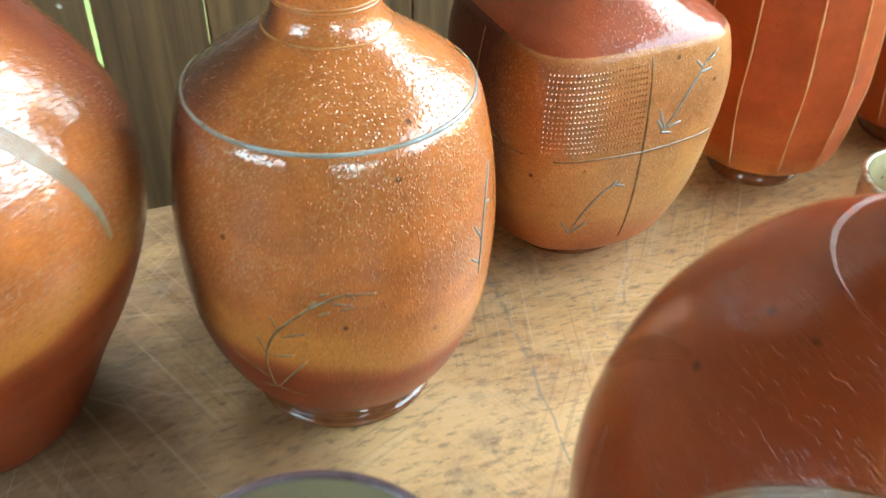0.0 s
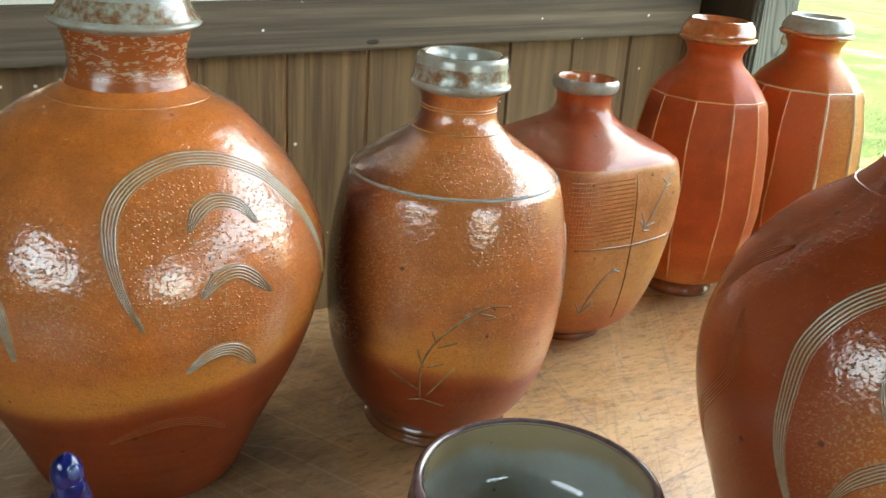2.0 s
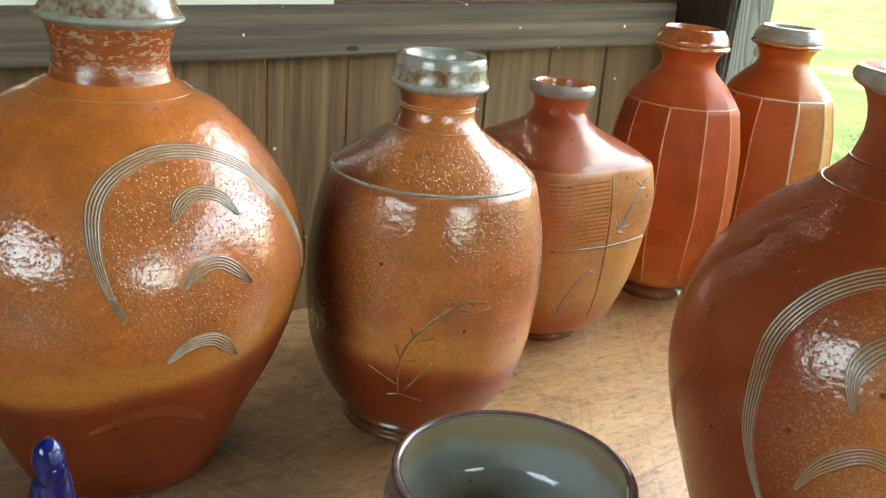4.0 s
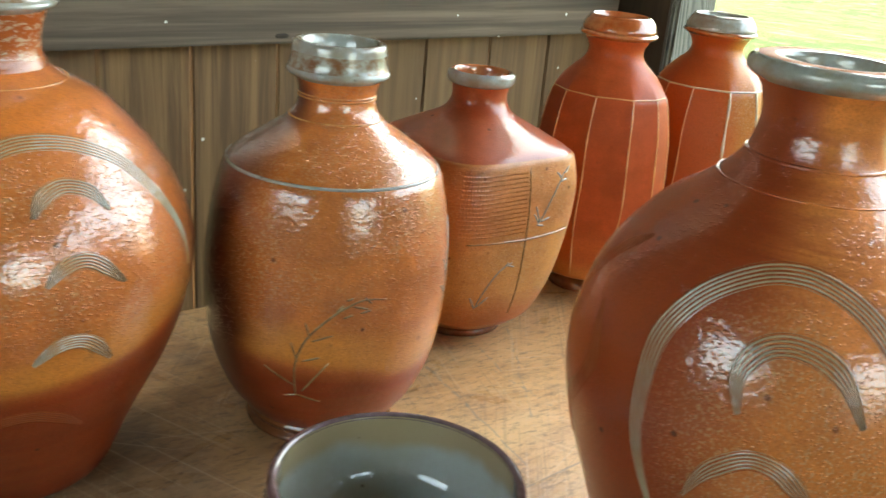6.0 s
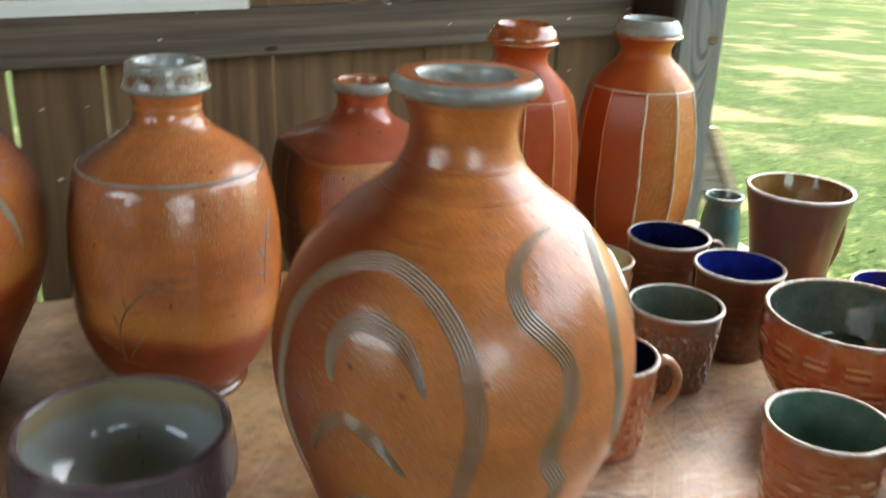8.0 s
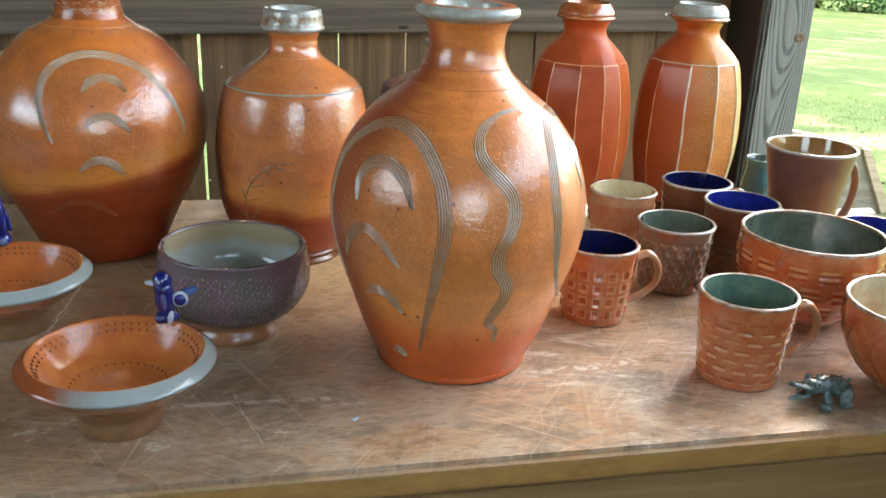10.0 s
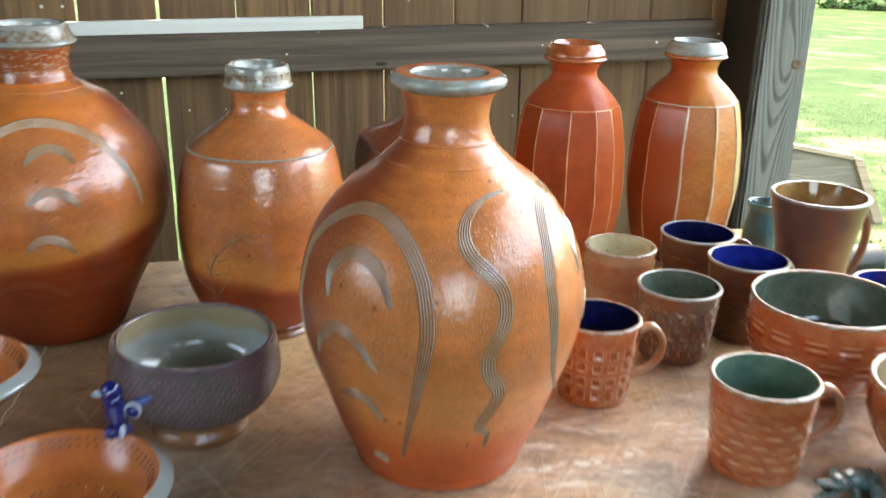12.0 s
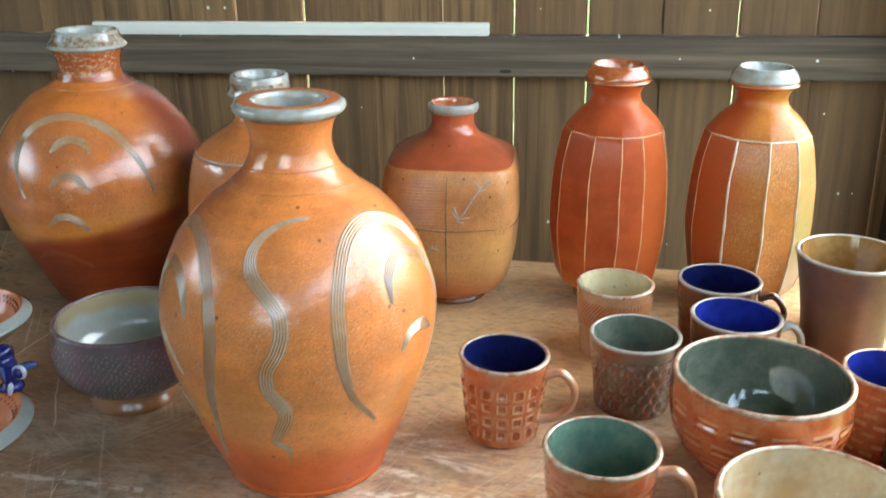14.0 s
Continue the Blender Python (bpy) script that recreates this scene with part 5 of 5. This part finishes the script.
def bird_mesh(upright):
    """Small glazed bird figurine in one mesh: body, head with beak, tail; slot 1 is white, slot 2 pale blue."""
    bm = bmesh.new()

    def ball(x, y, z, sx, sy, sz, slot=0, tilt=0.0, turn=0.0):
        made = bmesh.ops.create_uvsphere(bm, u_segments=16, v_segments=10, radius=1.0, matrix=pose(x, y, z, 0, tilt, turn) @ Matrix.Diagonal((sx, sy, sz, 1)))
        for f in {f for v in made["verts"] for f in v.link_faces}:
            f.material_index, f.smooth = slot, True
    ball(0.001, 0, 0.0045, 0.0100, 0.0098, 0.0068)
    ball(0.000, 0, 0.020, 0.0088, 0.0088, 0.0180, 0, -6)
    ball(-0.002, 0, 0.0375, 0.0080, 0.0080, 0.0095)
    ball(-0.001, -0.0008, 0.0300, 0.0080, 0.0080, 0.0090)
    if upright:
        ball(-0.0020, -0.0062, 0.0400, 0.0034, 0.0030, 0.0036, 2)
        for s in (-1, 1):
            ball(s * 0.0088, 0.002, 0.0200, 0.0022, 0.0042, 0.0105, 0, s * -8)
            ball(s * 0.0104, 0.001, 0.0165, 0.0010, 0.0018, 0.0060, 2, s * -14)
        ball(0.002, -0.0085, 0.0035, 0.0045, 0.0030, 0.0030, 2)
    else:
        ball(-0.004, -0.006, 0.0042, 0.0048, 0.0050, 0.0050)
        ball(0.0042, -0.0078, 0.0055, 0.0026, 0.0026, 0.0070, 1, 12)
        ball(-0.0005, -0.0072, 0.0215, 0.0028, 0.0020, 0.0095, 2, -6)
        ball(-0.0105, -0.0015, 0.0368, 0.0052, 0.0028, 0.0028, 1, 12)
        for s in (-1, 1):
            ball(-0.0040, s * 0.0066, 0.0392, 0.0020, 0.0014, 0.0020, 1)
            ball(-0.0044, s * 0.0078, 0.0393, 0.0010, 0.0007, 0.0010)
        ball(0.0165, 0.003, 0.0255, 0.0100, 0.0046, 0.0042, 2, -22)
        ball(0.0118, -0.0030, 0.0215, 0.0068, 0.0042, 0.0074, 1)
        ball(0.0120, -0.0052, 0.0217, 0.0050, 0.0030, 0.0056)
    me = bpy.data.meshes.new("bird_figurine")
    bm.to_mesh(me)
    bm.free()
    for key in ("bird_blue", "bird_white", "bird_pale"):
        me.materials.append(M[key])
    return me


M["bird_pale"] = plain_glaze("pale blue figurine glaze", (0.075, 0.12, 0.26), (0.03, 0.06, 0.20), 90, 0.12)
BIRD, TALL_BIRD = bird_mesh(False), bird_mesh(True)


def make_dish(x, y, turn, perch, perch_turn, tall, bird, note):
    t = thing("bird_dish", x, y, turn=turn, label="footed orange dish with wide grey rim and blue bird figurine", category="dish", group="dishes with bird figurines")
    part("foot", lathe("foot", spline([(0.034, 0), (0.0385, 0.001), (0.0400, 0.008), (0.0395, 0.018), (0.043, 0.026), (0.046, 0.030)], 4), 96), M["bare_clay"], t, "bare clay pedestal foot")
    under = spline([(0.043, 0.028), (0.056, 0.036), (0.072, 0.048), (0.084, 0.059), (0.0885, 0.063)], 5)
    part("body", lathe("body", under, 120, caps=(True, False)), M["mug_red"], t)
    rim = spline([(0.0882, 0.0625), (0.0905, 0.0650), (0.0900, 0.0675), (0.0850, 0.0720), (0.0800, 0.0755)], 4)
    part("rim", lathe("rim", rim, 120, caps=(False, False)), rim_material, t, "wide grey and rust sloping rim")
    well = spline([(0.0802, 0.0754), (0.0775, 0.0745), (0.070, 0.062), (0.058, 0.047), (0.040, 0.0375), (0.020, 0.0345), (0.001, 0.034)], 5)
    part("well", lathe("well", well, 120, caps=(False, False)), M["dish_orange"], t, "glossy orange inside")
    rad = radius_at(well[::-1])
    for ring, (z, count) in enumerate(((0.0690, 60), (0.0635, 56), (0.0395, 36))):
        verts, faces = [], []
        for k in range(count):
            a = 2 * math.pi * k / count
            r = rad(z) - 0.0006
            c, s = math.cos(a), math.sin(a)
            w = 0.0016
            i = len(verts)
            dz = 0.0015 if ring < 2 else 0.0009
            verts += [(r * c - w * s * -1, r * s - w * c, z + dz), (r * c + w * s * -1, r * s + w * c, z + dz), ((r - 0.0016) * c, (r - 0.0016) * s, z - dz)]
            verts += [((r + 0.0022) * c, (r + 0.0022) * s, z)]
            faces += [(i, i + 1, i + 2), (i, i + 3, i + 1), (i + 1, i + 3, i + 2), (i + 2, i + 3, i)]
        tagged(part("stamped_ring", mesh_of("stamped_ring", verts, faces, False), M["mug_brown"], t, "ring of small stamped marks"), kind="stuff")
    b = part("bird_figurine", bird, None, t, note)
    a = radians(perch)
    b.matrix_basis = pose(0.080 * math.cos(a), 0.080 * math.sin(a), 0.0735, 0, 0, perch_turn) @ Matrix.Diagonal((1.22, 1.22, tall, 1))
    return t


def rim_glaze():
    n = Nodes("grey to rust rim glaze")
    x, y, z = n.split()
    side = n.calc("ADD", n.calc("MULTIPLY", x, 1.0), n.calc("MULTIPLY", y, -0.6))
    side = n.calc("ADD", side, n.calc("MULTIPLY", n.calc("SUBTRACT", n.noise(40.0, 3.0), 0.5), 0.06))
    grey = n.mix(n.noise(70.0, 3.0), (0.26, 0.285, 0.265), (0.35, 0.37, 0.34))
    rust = n.mix(n.noise(50.0, 3.0), (0.26, 0.055, 0.02), (0.40, 0.10, 0.03))
    return n.done(n.mix(n.span(side, -0.02, 0.05), rust, grey), 0.14, n.bump(n.noise(300.0), 0.2, 0.0005), Coat_Weight=0.4, Coat_Roughness=0.06)


rim_material = rim_glaze()
make_dish(-0.449, -1.119, 0, 58, -4, 1.12, BIRD, "small glossy blue bird with white beak")
make_dish(-0.585, -0.887, 10, 95, 8, 1.42, TALL_BIRD, "slender glossy blue bird")


def frog_glaze():
    n = Nodes("mottled sea-green figurine glaze")
    x, y, z = n.split()
    tone = n.mix(n.span(n.noise(140.0, 4.0, 0.7), 0.35, 0.65), (0.035, 0.060, 0.055), (0.13, 0.19, 0.17))
    tone = n.mix(n.span(n.noise(60.0, 3.0), 0.5, 0.7, 0.0, 0.6), tone, (0.26, 0.32, 0.30))

    def spot(px, py, pz, r, tint):
        nonlocal tone
        gap = [n.calc("SUBTRACT", v, c) for v, c in ((x, px), (y, py), (z, pz))]
        far = n.calc("SQRT", n.calc("ADD", n.calc("MULTIPLY", gap[0], gap[0]), n.calc("ADD", n.calc("MULTIPLY", gap[1], gap[1]), n.calc("MULTIPLY", gap[2], gap[2]))))
        tone = n.mix(n.span(far, r * 0.75, r, 1.0, 0.0), tone, tint)
    for side in (-1, 1):
        spot(-0.0135, side * 0.0095, 0.0268, 0.0040, (0.34, 0.38, 0.36))
        spot(-0.0140, side * 0.0115, 0.0270, 0.0018, (0.008, 0.009, 0.010))
    spot(-0.024, 0.0, 0.0165, 0.0062, (0.02, 0.02, 0.022))
    return n.done(tone, 0.14, n.bump(n.noise(260.0, 3.0, 0.6), 0.6, 0.0008), Coat_Weight=0.6, Coat_Roughness=0.06)


def make_frog():
    """Small crouching figurine with a long gaping snout, bulging eyes, a bumpy back and lobed feet, one fused mesh."""
    bm = bmesh.new()

    def ball(x, y, z, sx, sy, sz, turn=0.0, tilt=0.0):
        bmesh.ops.create_uvsphere(bm, u_segments=14, v_segments=9, radius=1.0, matrix=pose(x, y, z, 0, tilt, turn) @ Matrix.Diagonal((sx, sy, sz, 1)))
    ball(0.010, 0, 0.018, 0.026, 0.013, 0.0115, 0, 8)
    ball(0.028, 0, 0.0125, 0.016, 0.0085, 0.0085, 0, 14)
    ball(-0.013, 0, 0.020, 0.013, 0.0110, 0.0085, 0, 6)
    for k in range(5):
        ball(-0.022 - k * 0.0042, 0, 0.0215 + k * 0.0012, 0.0062, 0.0088 - 0.0011 * k, 0.0034 - 0.0003 * k, 0, 16)
        ball(-0.020 - k * 0.0038, 0, 0.0122 - k * 0.0005, 0.0058, 0.0082 - 0.0011 * k, 0.0030 - 0.0002 * k, 0, -10)
    ball(-0.0405, 0, 0.0275, 0.0030, 0.0036, 0.0026)
    for s in (-1, 1):
        ball(-0.0125, s * 0.0085, 0.0265, 0.0044, 0.0036, 0.0042)
        ball(-0.002, s * 0.0145, 0.0100, 0.0052, 0.0048, 0.0105, s * 20, -14)
        for k in (-1, 0, 1):
            ball(-0.006 + 0.0042 * k, s * (0.0200 - 0.0012 * abs(k)), 0.0042, 0.0034, 0.0060, 0.0042, s * 20 * k)
            ball(0.018 + 0.0042 * k, s * (0.0215 - 0.0012 * abs(k)), 0.0042, 0.0034, 0.0058, 0.0042, s * 20 * k)
        ball(0.022, s * 0.0150, 0.0105, 0.0110, 0.0058, 0.0090, s * -15, 15)
    for k in range(14):
        ball(-0.008 + k * 0.0034, 0.0050 * math.sin(k * 2.4), 0.0292 - 0.00075 * max(0, k - 3), 0.0017, 0.0017, 0.0019)
    rough = bpy.data.meshes.new("frog_figurine")
    bm.to_mesh(rough)
    bm.free()
    ob = new("frog_figurine", rough)
    fuse = ob.modifiers.new("fuse", "REMESH")
    fuse.mode, fuse.voxel_size, fuse.use_smooth_shade = "VOXEL", 0.0009, True
    bpy.context.view_layer.update()
    me = bpy.data.meshes.new_from_object(ob.evaluated_get(bpy.context.evaluated_depsgraph_get()))
    ob.modifiers.clear()
    ob.data = me
    bpy.data.meshes.remove(rough)
    me.name = "frog_figurine"
    me.materials.clear()
    me.materials.append(frog_glaze())
    ob.matrix_basis = pose(0.262, -1.178, TOP, 0, 0, 8)
    tagged(ob, "small sea-green ceramic frog with open mouth on table", "figurine")


make_frog()

for x, y, s, turn in ((-0.229, -1.146, 1.0, 20), (0.181, -0.632, 1.2, 70)):
    chip = part("glaze_chip", lathe("glaze_chip", [(0.0035 * s, 0), (0.0042 * s, 0.0006), (0.0030 * s, 0.0014), (0.0005, 0.0016)], 9, lambda a, r, z: r * (1 + 0.3 * math.sin(2 * a + 1))), M["bird_white"])
    chip.matrix_basis = pose(x, y, TOP, 0, 0, turn)
    tagged(chip, "tiny white glaze chip lying on the tabletop", "chip", group="chips on the tabletop")

# ---- outside, beyond the post ----


def slab(name, outline, thick):
    """An upright board cut to an outline in x and z."""
    n = len(outline)
    verts = [(x, -thick / 2, z) for x, z in outline] + [(x, thick / 2, z) for x, z in outline]
    faces = [tuple(range(n)), tuple(reversed(range(n, 2 * n)))] + [((k + 1) % n, k, n + k, n + (k + 1) % n) for k in range(n)]
    return mesh_of(name, verts, faces, False)


panel_floor = ground_height(2.33, 1.8)
panel = thing("plank_panel", 2.33, 1.8, panel_floor, label="sun-bleached plank panel standing on the grass", category="panel")
for k in range(3):
    top_left, top_right = 0.407 - 0.12 * k - panel_floor, 0.235 - 0.1356 * k - panel_floor
    part("plank", slab("plank", [(-0.70, max(top_left - 0.116, -0.03)), (0.16 + 0.0781 * (k + 1), max(top_right - 0.132, -0.03)), (0.16 + 0.0781 * k, top_right), (-0.70, top_left)], 0.022), M["shaded_plank"], panel)
part("edge_rail", slab("edge_rail", [(0.150, 0.245 - panel_floor), (0.195, 0.238 - panel_floor), (0.375, -0.03), (0.325, -0.03)], 0.060), M["crate"], panel, "pale tan edge rail")
part("cap", slab("cap", [(-0.71, 0.425 - panel_floor), (-0.71, 0.407 - panel_floor), (0.150, 0.236 - panel_floor), (0.155, 0.254 - panel_floor)], 0.050), M["crate"], panel, "pale cap strip")

log = thing("log_stand", 0.82, -0.415, -0.02, label="upright sawn log standing beside the table", category="log")
part("log", lathe("log", [(0.062, 0), (0.060, 0.3), (0.058, 0.66), (0.055, 0.668)], 28), M["bark"], log)
hose = thing("ribbed_pipe", 0.77, -0.42, 0.648 + 0.029, label="black ribbed plastic pipe lying on a log", category="pipe")
pipe = part("pipe", lathe("pipe", [(0.024 + 0.005 * (k % 2), 0.006 * k) for k in range(18)], 36), M["black_plastic"], hose)
pipe.rotation_euler = (0, radians(90), 0)


def make_tree(name, x, y, r, h, low, count, leafmat, seed, label, category, group):
    """A tapered trunk with limbs and a crown of many loose leaves."""
    rng = random.Random(seed)
    t = thing(name, x, y, ground_height(x, y), label=label, category=category, group=group)
    part("trunk", tube("trunk", [(0, 0, -0.2), (0.05, 0.02, h * 0.3), (0.12, -0.05, h * 0.6), (0.1, 0.1, h * 0.9)], 0.08, 8, 1.0, [0.034 * h, 0.026 * h, 0.016 * h, 0.006 * h]), M["bark"], t)
    for k in range(5):
        a = k * 1.7 + seed
        part("limb", tube("limb", [(0.06, 0, h * (0.22 + 0.1 * k)), (0.45 * r * math.cos(a), 0.45 * r * math.sin(a), h * (0.42 + 0.1 * k)), (0.9 * r * math.cos(a), 0.9 * r * math.sin(a), h * (0.56 + 0.1 * k))],
                          0.04, 6, 1.0, [0.013 * h, 0.008 * h, 0.003 * h]), M["bark"], t)
    verts, faces = [], []
    for _ in range(count):
        cx, cy, cz, cr = rng.gauss(0, 0.5) * r, rng.gauss(0, 0.5) * r, h * rng.uniform(low, 1.0), rng.uniform(0.22, 0.5) * r
        for _ in range(90):
            p = Vector((rng.gauss(0, 1), rng.gauss(0, 1), rng.gauss(0, 0.8))).normalized() * cr * rng.uniform(0.4, 1.0) + Vector((cx, cy, cz))
            u = Vector((rng.gauss(0, 1), rng.gauss(0, 1), rng.gauss(0, 1))).normalized()
            v = u.orthogonal().normalized()
            s = rng.uniform(0.05, 0.12)
            i = len(verts)
            verts += [p - u * s, p + v * s * 0.45, p + u * s, p - v * s * 0.45]
            faces.append((i, i + 1, i + 2, i + 3))
    part("crown", mesh_of("crown", verts, faces, False), M[leafmat], t)
    return t


rng0 = random.Random(11)


def afar(deg, d):
    return 0.2 + d * math.cos(radians(deg)), -1.5 + d * math.sin(radians(deg))


bushes = [make_tree("bush", *afar(52 + 4 * k, 36.5), 0.95, 0.46, 0.1, 16, "leaves", k, "low bright green bush along the field's edge", "bush", "bushes along the field") for k in range(3)]
trees = [make_tree("tree", *afar(51 + 5 * k, 41.0), 2.4, 7.5, 0.10, 60, "dry_leaves", 20 + k, "tall tree with thin olive foliage behind the field", "tree", "trees behind the field") for k in range(3)]
for k in range(24):
    x, y = afar(46.5 + k * 1.4, 37.0 + rng0.uniform(-0.6, 0.6))
    copy_thing(bushes[k % 3], pose(x, y, ground_height(x, y), 0, 0, rng0.uniform(0, 360)))
for k in range(22):
    x, y = afar(46 + k * 1.7, 42.0 + rng0.uniform(-1.5, 4.0))
    copy_thing(trees[k % 3], pose(x, y, ground_height(x, y), 0, 0, rng0.uniform(0, 360)))
